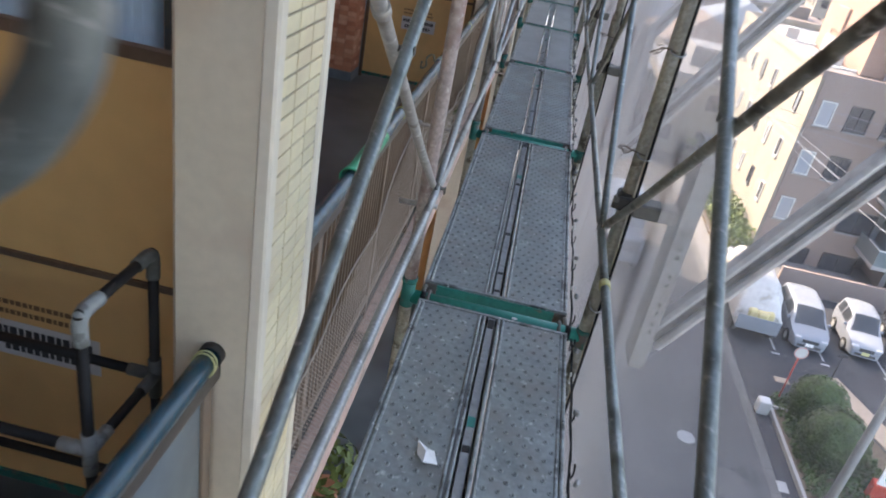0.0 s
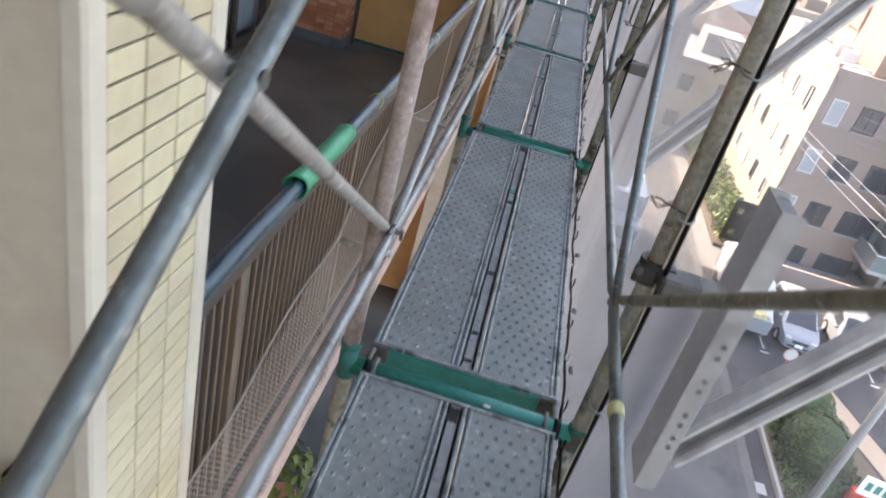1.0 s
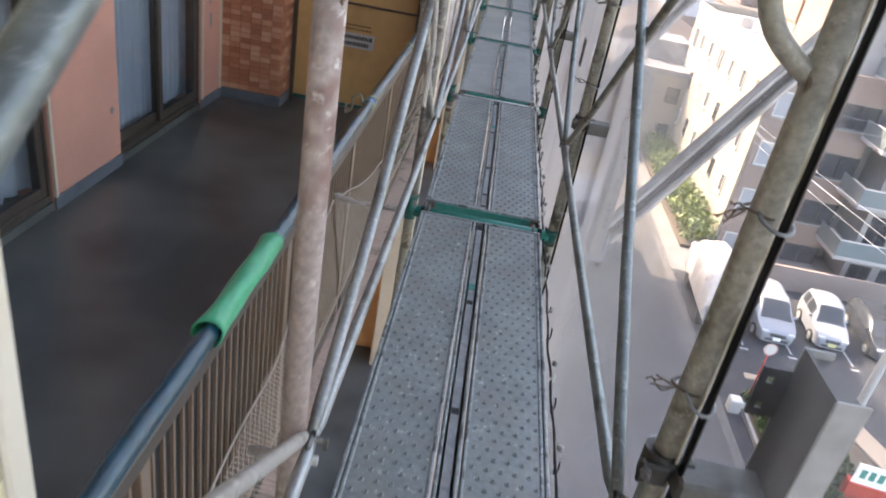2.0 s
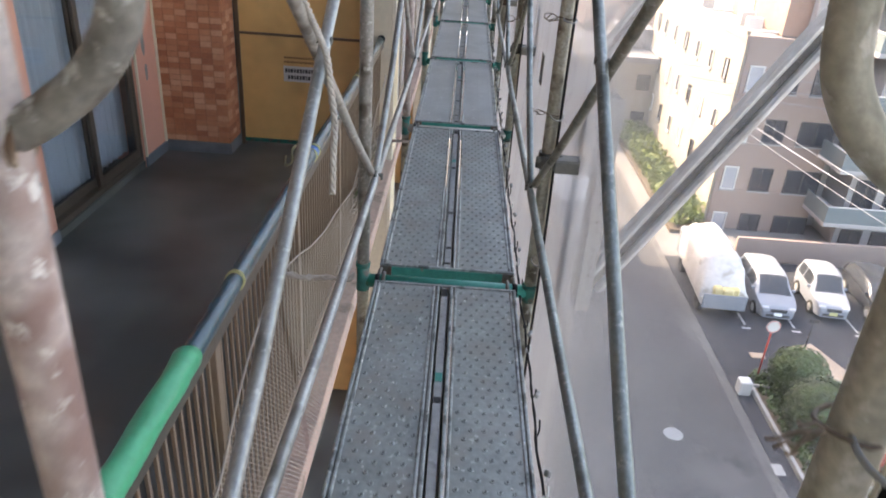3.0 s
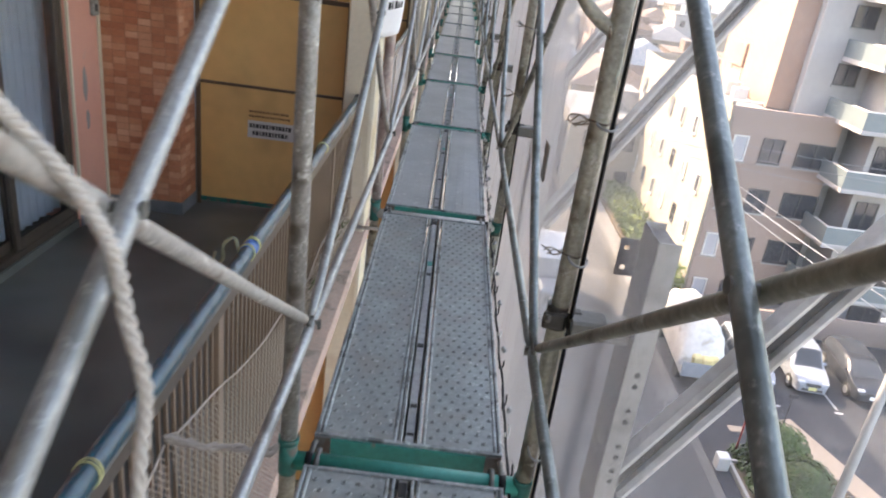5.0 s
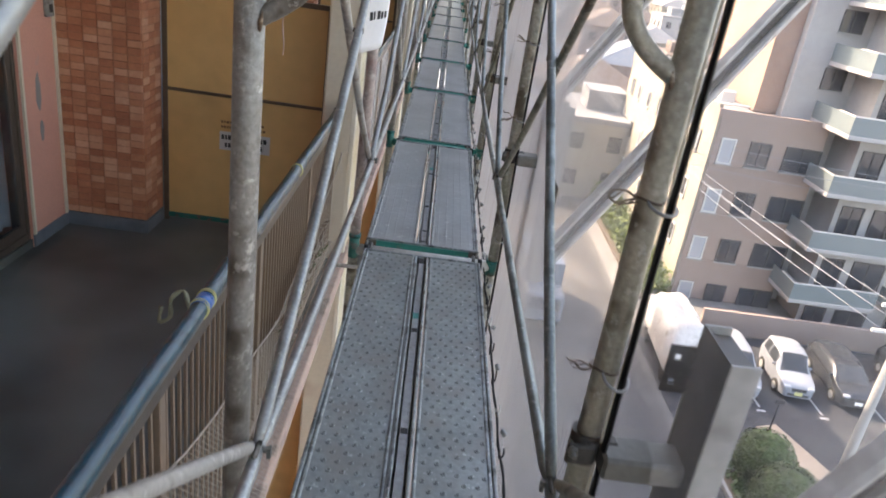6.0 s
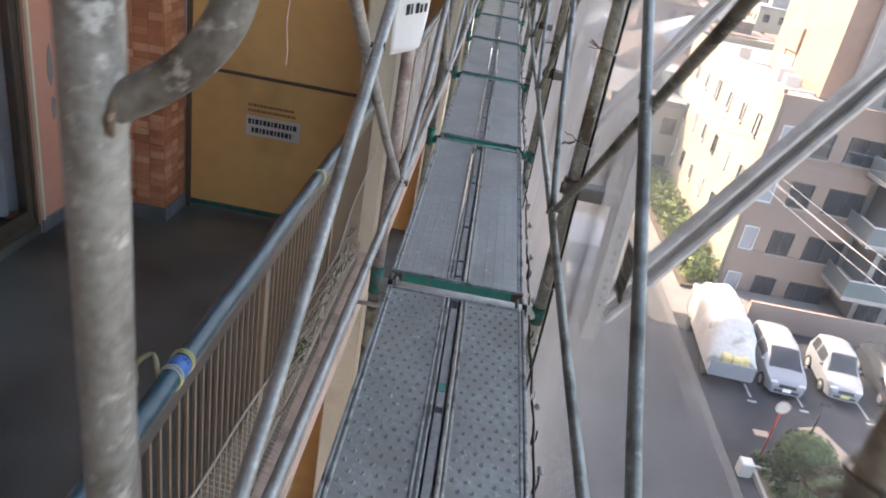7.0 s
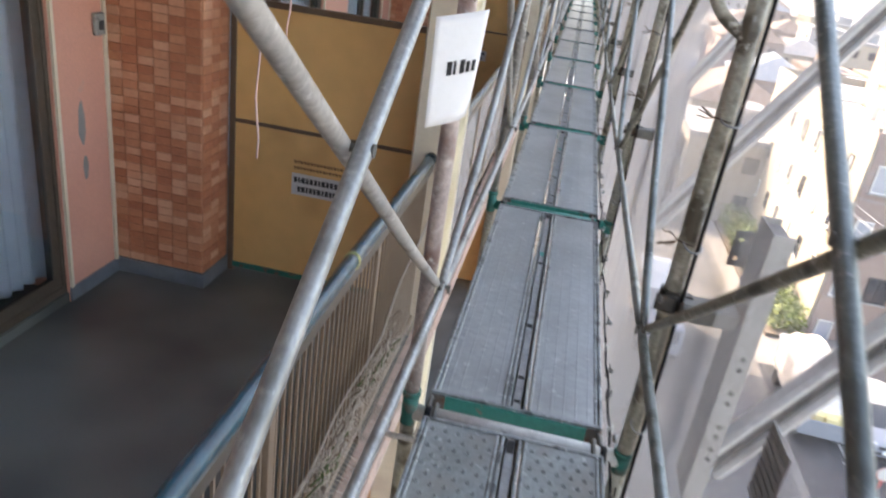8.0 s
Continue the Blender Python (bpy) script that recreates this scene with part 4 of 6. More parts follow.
# ---- protective sheet and canopy brackets on the outer side ----
def sheet_x(y):
    """How far out the sheet hangs, bellying a little between its ties."""
    return 0.395 + 0.014 * math.sin(y * 2 * math.pi / BAY + 0.4)


def mesh_sheet():
    g = thing("mesh_sheet", "translucent pale scaffold sheet with soft folds", "scaffold sheet")
    bm = B()
    ny, nz = 300, 24
    ya, yb, za, zb = K0 * BAY, K1 * BAY, -15.0, 3.4
    vs = []
    for j in range(nz + 1):
        z = zb + (za - zb) * (j / nz) ** 1.6
        row = []
        for i in range(ny + 1):
            y = ya + (yb - ya) * i / ny
            sag = sheet_x(y) - 0.395 + 0.010 * math.sin(y * 9.1 + z * 2.2) + 0.008 * math.sin(y * 17 + z * 5)
            row.append(bm.verts.new((0.395 + sag, y, z)))
        vs.append(row)
    for j in range(nz):
        for i in range(ny):
            bm.faces.new((vs[j][i], vs[j][i + 1], vs[j + 1][i + 1], vs[j + 1][i])).smooth = True
    part("cloth", bm, "sheet", g)
    # upright tape yarns of the weave, set at a slant, a fraction of a millimetre deep
    # the slant is made up, so that the haze grows towards grazing views
    zs = (3.4, 1.0, -0.5, -4.0, -15.0)
    n = int((yb - ya) / 0.0025)
    verts, faces = [], []
    for i in range(n):
        y = ya + (i + 0.5) * 0.0025
        for z in zs:
            x = sheet_x(y) + 0.001
            verts += [(x, y, z), (x + 0.00056, y + 0.0010, z)]
        b = i * len(zs) * 2
        for j in range(len(zs) - 1):
            faces.append((b + 2 * j, b + 2 * j + 1, b + 2 * j + 3, b + 2 * j + 2))
    me = bpy.data.meshes.new("weave")
    me.from_pydata(verts, [], faces)
    me.materials.append(M["sheet_thread"])
    w = new("weave", me)
    w.parent = g
    tagged(w, kind="stuff")
    return g


mesh_sheet()


def canopy_bracket():
    g = thing("canopy_bracket", "galvanised steel debris canopy bracket with a sloping arm", "scaffold bracket", "canopy brackets")
    # web and end cap darker than the flanges: the shaded side is coloured in
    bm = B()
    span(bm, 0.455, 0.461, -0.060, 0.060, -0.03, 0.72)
    part("upright", bm, "bracket_dark", g, "steel web of the upright, its shade put into the colour")
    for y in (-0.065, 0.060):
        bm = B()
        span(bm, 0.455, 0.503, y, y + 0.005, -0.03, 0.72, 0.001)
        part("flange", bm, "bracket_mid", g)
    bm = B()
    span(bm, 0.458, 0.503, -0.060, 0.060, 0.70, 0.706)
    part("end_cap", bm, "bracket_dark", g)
    for z in (0.110, 0.140, 0.180, 0.210, 0.280, 0.310, 0.375, 0.405):
        bm = B()
        sweep(bm, [(0.482, -0.0645, z), (0.482, -0.0665, z)], 0.007, 10)
        part("bolt_hole", bm, "hole", g)
    a = Vector((0.505, 0, 0.04))
    d = Vector((0.522, 0, 0.853)).normalized()
    n = Vector((-d.z, 0, d.x))
    bm = B()
    rot = Matrix(((d.x, 0, n.x, 0), (0, 1, 0, 0), (d.z, 0, n.z, 0), (0, 0, 0, 1)))
    for off in (-0.029, 0.029):
        box(bm, a + d * 1.25 + n * off, (2.5, 0.062, 0.026), rot, 0.010)
    part("arm", bm, "bracket", g)
    # web darkened to stand for the shade in the arm's groove
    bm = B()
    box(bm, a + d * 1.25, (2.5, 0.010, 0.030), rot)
    part("web", bm, "bracket_dark", g, "web between the arm's lips, the groove's shade in its colour")
    bm = B()
    span(bm, 0.32, 0.458, -0.035, 0.035, 0.455, 0.500, 0.006)
    part("clamp_plate", bm, "pin", g)
    bm = B()
    sweep(bm, [(FX, 0.03, 0.452), (FX, 0.03, 0.508)], 0.0270, 16)
    box(bm, (FX + 0.036, 0.018, 0.480), (0.034, 0.030, 0.046), None, 0.005)
    box(bm, (FX - 0.012, -0.002, 0.480), (0.050, 0.012, 0.040), None, 0.004)
    part("coupler", bm, "coupler", g, "dark greasy swivel coupler on the post")
    for dx, z in ((-0.030, 0.494), (0.040, 0.466)):
        bm = B()
        sweep(bm, [(FX + dx, 0.010, z), (FX + dx, -0.034, z)], 0.0048, 8)
        sweep(bm, [(FX + dx, -0.014, z), (FX + dx, -0.023, z)], 0.0095, 6)
        part("coupler_bolt", bm, "pin", g)
    bm = B()
    sweep(bm, [(0.498, -0.06, 0.045), (0.498, 0.06, 0.045)], 0.012, 10)
    part("hinge_bolt", bm, "pin", g)
    # lug with two square holes on the far flange
    bm = B()
    span(bm, 0.412, 0.422, 0.060, 0.065, 0.585, 0.675)
    span(bm, 0.434, 0.455, 0.060, 0.065, 0.585, 0.675)
    for z0, z1 in ((0.585, 0.599), (0.611, 0.647), (0.659, 0.675)):
        span(bm, 0.422, 0.434, 0.060, 0.065, z0, z1)
    part("lug", bm, "bracket_dark", g)
    return g


cb = canopy_bracket()
for i, k in enumerate(range(-2, K1 - 1)):
    m = pose(0, k * BAY + DY - 0.03, 0)
    if i == 0:
        cb.matrix_basis = m
    else:
        copy_thing(cb, m)
# ---- ties, cable, rope, notice on the scaffold ----
def sheet_hem(k):
    """The black webbing hem of the sheet, laced to the outer post."""
    g = thing("sheet_hem", "black webbing hem of the sheet laced to the post", "sheet hem", "sheet hems")
    cx, cy = FX + 0.024, -0.038
    zs = [-1.6 + 0.05 * i for i in range(67)]
    bm = B()
    rows = []
    for i, z in enumerate(zs):
        w = 0.0090 + 0.0010 * math.sin(i * 1.9 + k)
        x = cx + 0.0016 * math.sin(z * 5 + k)
        rows.append([bm.verts.new(p) for p in ((x, cy - w, z), (x + 0.004, cy - w * 0.5, z), (x + 0.002, cy + w, z), (x - 0.003, cy + w, z), (x - 0.003, cy - w * 0.4, z))])
    for p, q in zip(rows, rows[1:]):
        for j in range(5):
            bm.faces.new((p[j], p[(j + 1) % 5], q[(j + 1) % 5], q[j]))
    part("webbing", bm, "cable", g)
    bm = B()
    sweep(bm, [(FX + 0.0225 + 0.002 * math.sin(z * 9 + k), -0.020, z) for z in zs], [0.0024 + 0.0010 * math.sin(i * 2.7) for i in range(67)], 8)
    part("lacing_cord", bm, "trim", g, "white lacing cord")
    for z in (0.12, 0.635, 0.93, 1.42):
        bm = B()
        ring = [(FX + 0.012 + 0.020 * math.cos(a), -0.030 + 0.034 * math.sin(a), z + 0.004 * math.sin(a)) for a in (2 * math.pi * i / 14 for i in range(15))]
        sweep(bm, ring, 0.0028, 6)
        part("eyelet_tie", bm, "deck_light", g, "pale eyelet tie")
    g.location = (0, k * BAY + DY, 0)


for k in range(-1, 6):
    sheet_hem(k)


def wire_tie(x, y, z, seed, looped):
    g = thing("wire_tie", "twisted brown wire tie round the scaffold post", "wire tie", "wire ties")
    rng = random.Random(seed)
    bm = B()
    ring = [(x + 0.0235 * math.cos(a), y + 0.0235 * math.sin(a), z + 0.003 * math.sin(a * 2)) for a in (2 * math.pi * i / 14 for i in range(15))]
    sweep(bm, ring, 0.0022, 5)
    # a few twisted ends, on some ties one of them bent back into a loop
    p = Vector((x - 0.022, y - 0.010, z))
    if looped:
        far = Vector((-0.040, -0.012, rng.uniform(-0.008, 0.010)))
        loop = [p, p + far * 0.5 + Vector((0, 0, 0.009)), p + far + Vector((0, 0, 0.006)), p + far * 1.06 + Vector((0, 0, -0.005)), p + far * 0.6 + Vector((0, 0, -0.012)), p + Vector((0.004, 0, -0.006))]
        sweep(bm, curved(loop, 4), 0.0016, 6)
    for i in range(4):
        d = Vector((-rng.uniform(0.022, 0.048), rng.uniform(-0.012, 0.012), rng.uniform(-0.022, 0.022)))
        kink = Vector((0, rng.uniform(-0.006, 0.006), rng.uniform(-0.010, 0.010)))
        sweep(bm, curved([p, p + d * 0.45 + kink, p + d * 0.8 - kink * 0.5, p + d], 3), 0.0015, 6)
    part("wire", bm, "cord", g)


for k in range(-1, 8):
    for z in (0.635, 0.93):
        wire_tie(FX, k * BAY + DY, z + 0.006 * math.sin(k * 3.1), k * 10 + int(z * 10), k in (1, 4) and z > 0.8)

# white rope over the brace of the first full bay
g = thing("rope", "white twisted rope knotted round the brace, its end hanging", "rope")
core = curved([(-0.312, 0.52, 1.36), (-0.296, 0.70, 1.225), (-0.278, 0.815, 1.118), (-0.273, 0.840, 1.090), (-0.264, 0.872, 1.050), (-0.251, 0.888, 1.012), (-0.240, 0.892, 0.978), (-0.234, 0.894, 0.925), (-0.230, 0.912, 0.848), (-0.231, 0.900, 0.790), (-0.230, 0.883, 0.722)], 4)
fine = []
for a, b in zip(core, core[1:]):
    for k in range(3):
        fine.append(Vector(a).lerp(Vector(b), k / 3))
fine.append(Vector(core[-1]))
for ph in range(3):
    bm = B()
    pts = []
    for i, p in enumerate(fine):
        a = i * 0.75 + ph * 2 * math.pi / 3
        pts.append(p + Vector((math.cos(a) * 0.0036, math.sin(a) * 0.0036, 0)))
    sweep(bm, pts, 0.0036, 6)
    part("strand", bm, "rope", g)


def notice():
    """A laminated sheet taped across the post, turned a little towards the street side."""
    g = thing("paper_notice", "white laminated paper notice taped to the scaffold post", "notice")
    turn = radians(34)
    o = Vector((-0.346, 2 * BAY + DY - 0.062, 0.0))
    along_u, out = Vector((math.cos(turn), math.sin(turn), 0)), Vector((math.sin(turn), -math.cos(turn), 0))

    def at(u, v, lift):
        """u across and v up the sheet, both from 0 to 1; its lower corner curls."""
        curl = 0.006 * max(0.0, u - 0.45) ** 2 / 0.3 + 0.014 * max(0.0, u - v - 0.5) ** 2 / 0.25
        return o + along_u * (0.128 * u * (1 - 0.16 * (1 - v) * u)) + out * (lift - curl) + Vector((-0.005 * v, 0, 0.805 + 0.245 * v + 0.026 * u))

    n = 10
    bm = B()
    rows = [[bm.verts.new(at(i / n, j / n, 0.0)) for i in range(n + 1)] for j in range(n + 1)]
    for p, q in zip(rows, rows[1:]):
        for i in range(n):
            bm.faces.new((p[i], p[i + 1], q[i + 1], q[i])).smooth = True
    sh = part("sheet", bm, "paper", g)
    sh.modifiers.new("thick", "SOLIDIFY").thickness = 0.0010
    for i, w in enumerate((0.105, 0.055, 0.105, 0.085, 0.085)):
        u, v = 0.30 + i * 0.132, 0.46
        h = 0.125 if i < 3 else 0.10
        bm = B()
        face = bm.faces.new([bm.verts.new(at(a, b, 0.0022)) for a, b in ((u, v), (u + w, v), (u + w, v + h), (u, v + h))])
        bmesh.ops.solidify(bm, geom=[face], thickness=0.0006)
        part("printed_bar", bm, "ink", sh)


notice()


def hanging_string(x, y, z, top, seed):
    g = thing("string", "thin pale pink string hanging loose from above", "string", "hanging strings")
    rng = random.Random(seed)
    bm = B()
    pts = [(x + 0.003 * math.sin(i * 1.3 + seed) + rng.uniform(-0.001, 0.001), y + 0.002 * math.sin(i * 0.9), z + (top - z) * i / 24) for i in range(25)]
    sweep(bm, pts, 0.0018, 6)
    part("cord", bm, "string", g)


hanging_string(-0.513, 3.086, 0.851, LV + STOREY - 0.16, 1)
hanging_string(-0.513, 3.20, 1.02, LV + STOREY - 0.16, 4)

# dropping and paint spot on the deck
bm = B()
for x, y, r in ((0.075, 0.028, 0.011),):
    bmesh.ops.create_uvsphere(bm, u_segments=10, v_segments=6, radius=r, matrix=Matrix.Translation((x, y, -0.010)) @ Matrix.Diagonal((1.3, 0.8, 0.35, 1)))
solid("paint_spot", bm, "paper", "white paint blob on the green transom", "paint spot")
bm = B()
pts = [(-0.055, -0.70), (-0.035, -0.735), (0.0, -0.72), (-0.015, -0.69), (-0.03, -0.675), (-0.06, -0.665)]
vs = [bm.verts.new((x - 0.06, y, 0.002 + 0.012 * (i % 2))) for i, (x, y) in enumerate(pts)]
c = bm.verts.new((-0.095, -0.70, 0.018))
for i in range(len(vs)):
    bm.faces.new((vs[i], vs[(i + 1) % len(vs)], c))
o = solid("paper_scrap", bm, "paper", "crumpled white paper scrap on the deck", "paper scrap")
o.modifiers.new("thick", "SOLIDIFY").thickness = 0.001


# ---- outdoors: buildings ----
def window(parent, x, y, z, w, h, face, frame="frame_dark", pane="pane_dark"):
    """A recessed window in a wall; face 'x' looks to -x, 'y' to -y."""
    o = B()
    t = 0.07
    def put(bm, u0, u1, v0, v1, d0, d1):
        if face == "x":
            span(bm, x - d1, x - d0, y + u0, y + u1, z + v0, z + v1)
        else:
            span(bm, x + u0, x + u1, y - d1, y - d0, z + v0, z + v1)
    put(o, 0, t, 0, h, 0.0, 0.07)
    put(o, w - t, w, 0, h, 0.0, 0.07)
    put(o, t, w - t, 0, t, 0.0, 0.09)
    put(o, t, w - t, h - t, h, 0.0, 0.07)
    if w > 1.0:
        put(o, w / 2 - t / 2, w / 2 + t / 2, t, h - t, 0.0, 0.06)
    fr = part("window", o, frame, parent)
    p = B()
    put(p, t, w - t, t, h - t, 0.0, 0.02)
    part("pane", p, pane, fr)
    s = B()
    put(s, -0.05, w + 0.05, -0.08, 0.0, 0.0, 0.12)
    part("sill", s, "concrete", fr)


def yellow_block():
    b = thing("apartment_building", "four-storey building, sunlit cream side and mauve tiled front", "building")
    x0, x1, y0, y1, zt = 14.5, 20.3, 37.7, 57.0, -4.9
    bm = B()
    span(bm, x0, x1, y0 + 0.02, y1, GROUND, zt)
    part("side_wall", bm, "yellow_wall", b)
    bm = B()
    span(bm, x0 + 0.15, x1, y0 - 0.05, y0 + 0.02, GROUND, zt - 0.1)
    part("front_wall", bm, "pink_wall", b)
    bm = B()
    for a in ((x0 - 0.06, x1 + 0.06, y1 - 0.14, y1 + 0.06),):
        span(bm, *a, zt, zt + 0.5)
    for a in ((x0 - 0.06, x0 + 0.14, y0 + 0.14, y1 - 0.14), (x1 - 0.14, x1 + 0.06, y0 + 0.14, y1 - 0.14)):
        span(bm, *a, zt, zt + 0.5)
    part("parapet", bm, "yellow_wall", b)
    bm = B()
    span(bm, x0 - 0.06, x1 + 0.06, y0 - 0.08, y0 + 0.14, zt - 0.1, zt + 0.3)
    part("front_coping", bm, "pink_wall", b)
    bm = B()
    span(bm, x0 + 0.14, x1 - 0.14, y0 + 0.14, y1 - 0.14, zt, zt + 0.06)
    part("roof", bm, "roof_grey", b)
    bm = B()
    span(bm, 16.9, 18.6, 44.4, 46.6, zt + 0.06, zt + 1.15, 0.03)
    part("stair_house", bm, "white_wall", b, "low white stair house")
    bm = B()
    span(bm, 16.8, 19.1, 44.2, 46.2, zt + 1.5, zt + 2.9, 0.05)
    for z in (0.35, 0.75, 1.1):
        span(bm, 16.78, 19.12, 44.18, 46.22, zt + 1.5 + z, zt + 1.54 + z)
    tank = part("water_tank", bm, "tank", b, "brown ribbed roof water tank")
    for x in (16.95, 18.95):
        for y in (44.35, 46.05):
            bm = B()
            span(bm, x - 0.05, x + 0.05, y - 0.05, y + 0.05, zt + 0.06, zt + 1.5)
            part("tank_leg", bm, "concrete", tank)
    for i, (x, y) in enumerate(((15.6, 41.0), (15.7, 42.6), (15.5, 49.5), (17.6, 40.2))):
        bm = B()
        span(bm, x, x + 0.8, y, y + 0.5, zt + 0.06, zt + 0.75 + 0.1 * (i % 2), 0.03)
        part("air_unit", bm, "frame_light", b, "pale roof air-conditioning unit")
    bm = B()
    for y in (40.0, 47.5):
        sweep(bm, [(15.2, y, zt + 0.2), (19.8, y + 0.3, zt + 0.2)], 0.06, 8)
    part("roof_pipe", bm, "frame_light", b)
    for r in range(4):
        z = -7.30 - r * 2.75
        for i, yy in enumerate((39.4, 42.1, 44.8, 47.5, 50.2, 52.9, 55.0)):
            window(b, x0, yy, z, 0.62, 1.15, "x", "frame_light" if (i + r) % 3 else "frame_dark", "pane_curtain" if (i * 2 + r) % 3 == 0 else "pane_dark")
        for i, (u, w) in enumerate(((0.45, 0.8), (2.0, 1.15), (3.9, 1.9))):
            window(b, x0 + u, y0 - 0.05, z - 0.1, w, 1.35, "y", "frame_light" if i == 0 else "frame_dark", "pane_curtain" if i == 0 else "pane_dark")
    for z in (-12.9, -10.2, -7.5):
        bm = B()
        span(bm, x0 + 0.15, x1, y0 - 0.10, y0 - 0.05, z - 0.12, z)
        part("string_course", bm, "pink_wall", b)


yellow_block()


def balcony_block():
    b = thing("apartment_building", "white apartment building with stacked glass-fronted balconies", "building")
    x0, x1, y0, y1, zt = 21.4, 33.0, 36.5, 48, 4.0
    bm = B()
    span(bm, x0, x1, y0, y1, GROUND, zt)
    part("wall", bm, "white_wall", b)
    bm = B()
    span(bm, 18.2, x0, 39.0, y1, GROUND, zt)
    part("stair_tower", bm, "white_wall", b)
    bm = B()
    span(bm, 16.95, 18.2, 39.6, y1, -4.8, zt)
    part("tiled_strip", bm, "tank", b, "brown tiled strip beside the stair tower")
    for r in range(4):
        window(b, 19.7, 39.0, -6.0 + r * 2.9, 1.2, 1.1, "y")
    for r in range(7):
        z = -13.65 - 2.95 + r * 2.95
        for xx, w in ((21.7, 1.2), (23.4, 1.8), (26.3, 1.8), (29.2, 1.8)):
            window(b, xx, y0, z + 0.3, w, 1.95, "y")
        for xa in (19.8, 25.4):
            bm = B()
            span(bm, xa, xa + 4.6, y0 - 1.5, y0, z, z + 0.22, 0.02)
            if xa < x0:
                span(bm, xa, x0, y0, 39.0, z, z + 0.22)
            bl = part("balcony", bm, "white_wall", b)
            bm = B()
            span(bm, xa + 0.02, xa + 4.58, y0 - 1.48, y0 - 1.44, z + 0.22, z + 1.1)
            span(bm, xa + 0.02, xa + 0.06, y0 - 1.44, 39.0 if xa < x0 else y0, z + 0.22, z + 1.1)
            span(bm, xa + 4.54, xa + 4.58, y0 - 1.44, y0, z + 0.22, z + 1.1)
            part("glass_balustrade", bm, "frosted", bl)
            bm = B()
            span(bm, xa, xa + 4.6, y0 - 1.5, y0 - 1.42, z + 1.1, z + 1.16)
            span(bm, xa, xa + 0.08, y0 - 1.42, y0, z + 1.1, z + 1.16)
            part("top_rail", bm, "frame_light", bl)
    bm = B()
    span(bm, x0 - 0.15, x1, y0 - 0.15, y1, zt, zt + 0.3)
    part("roof", bm, "roof_grey", b)


balcony_block()


def house(x, y, w, d, h, wall, roof, rot, gable):
    b = thing("house", "small pale town house with a %s roof" % ("pitched" if gable else "flat"), "house", "houses beyond the lane")
    bm = B()
    span(bm, -w / 2, w / 2, -d / 2, d / 2, 0, h)
    part("wall", bm, wall, b)
    bm = B()
    if gable:
        e = 0.4
        A = [(-w / 2 - e, -d / 2 - e, h), (w / 2 + e, -d / 2 - e, h), (w / 2 + e, d / 2 + e, h), (-w / 2 - e, d / 2 + e, h)]
        R = [(0, -d / 2 + w * 0.3, h + w * 0.27), (0, d / 2 - w * 0.3, h + w * 0.27)]
        v = [bm.verts.new(p) for p in A + R]
        for f in ((0, 1, 4), (1, 2, 5, 4), (2, 3, 5), (3, 0, 4, 5), (3, 2, 1, 0)):
            bm.faces.new([v[i] for i in f])
    else:
        span(bm, -w / 2 - 0.1, w / 2 + 0.1, -d / 2 - 0.1, d / 2 + 0.1, h, h + 0.4)
        span(bm, -w / 5, w / 6, -d / 6, d / 5, h + 0.4, h + 1.9)
    part("roof", bm, roof, b)
    nf = max(1, int(h / 2.8))
    for r in range(nf):
        for u in (-0.3, 0.05, 0.32):
            bm = B()
            span(bm, w * u - 0.5, w * u + 0.5, -d / 2 - 0.04, -d / 2, 1.0 + r * 2.8, 2.2 + r * 2.8)
            part("window", bm, "pane_dark", b)
            bm = B()
            span(bm, -w / 2 - 0.04, -w / 2, d * u - 0.5, d * u + 0.5, 1.0 + r * 2.8, 2.2 + r * 2.8)
            part("window", bm, "pane_dark", b)
    b.matrix_basis = pose(x, y, GROUND, 0, 0, rot)


rng = random.Random(21)
walls = ("white_wall", "yellow_wall", "white_wall", "pink_wall", "concrete")
roofs = ("roof_grey", "roof_blue", "roof_brown", "roof_grey")
for row in range(9):
    yy = 60 + row * 13 + row * row * 1.3
    xx = 0.5 + rng.uniform(-2, 2)
    while xx < yy * 0.95:
        w, d = rng.uniform(7, 10), rng.uniform(8, 11)
        house(xx + w / 2, yy + rng.uniform(-2, 2), w, d, rng.choice((5.6, 5.8, 6.2, 8.6)), rng.choice(walls), rng.choice(roofs), rng.uniform(-8, 8), rng.random() < 0.65)
        xx += w + rng.uniform(1.0, 3.5)


# ---- outdoors: greenery ----
def leaves(bm, c, r, n, size, rng, squash=1.0):
    for _ in range(n):
        v = Vector((rng.gauss(0, 1), rng.gauss(0, 1), rng.gauss(0, 1))).normalized()
        k = r * rng.uniform(0.78, 1.05) * (1 + 0.10 * noise.noise(v * 2.3 + Vector(c)))
        p = Vector((c[0] + v.x * k, c[1] + v.y * k, c[2] + v.z * k * squash))
        u = Vector((rng.gauss(0, 1), rng.gauss(0, 1), rng.gauss(0, 1))).normalized()
        t = (v + u * 0.9).cross(u).normalized() * size * rng.uniform(0.6, 1.2)
        s = t.cross(v + u * 0.5).normalized() * size * rng.uniform(0.5, 0.9)
        bm.faces.new([bm.verts.new(q) for q in (p - t, p + s * 0.7, p + t, p - s * 0.7)])


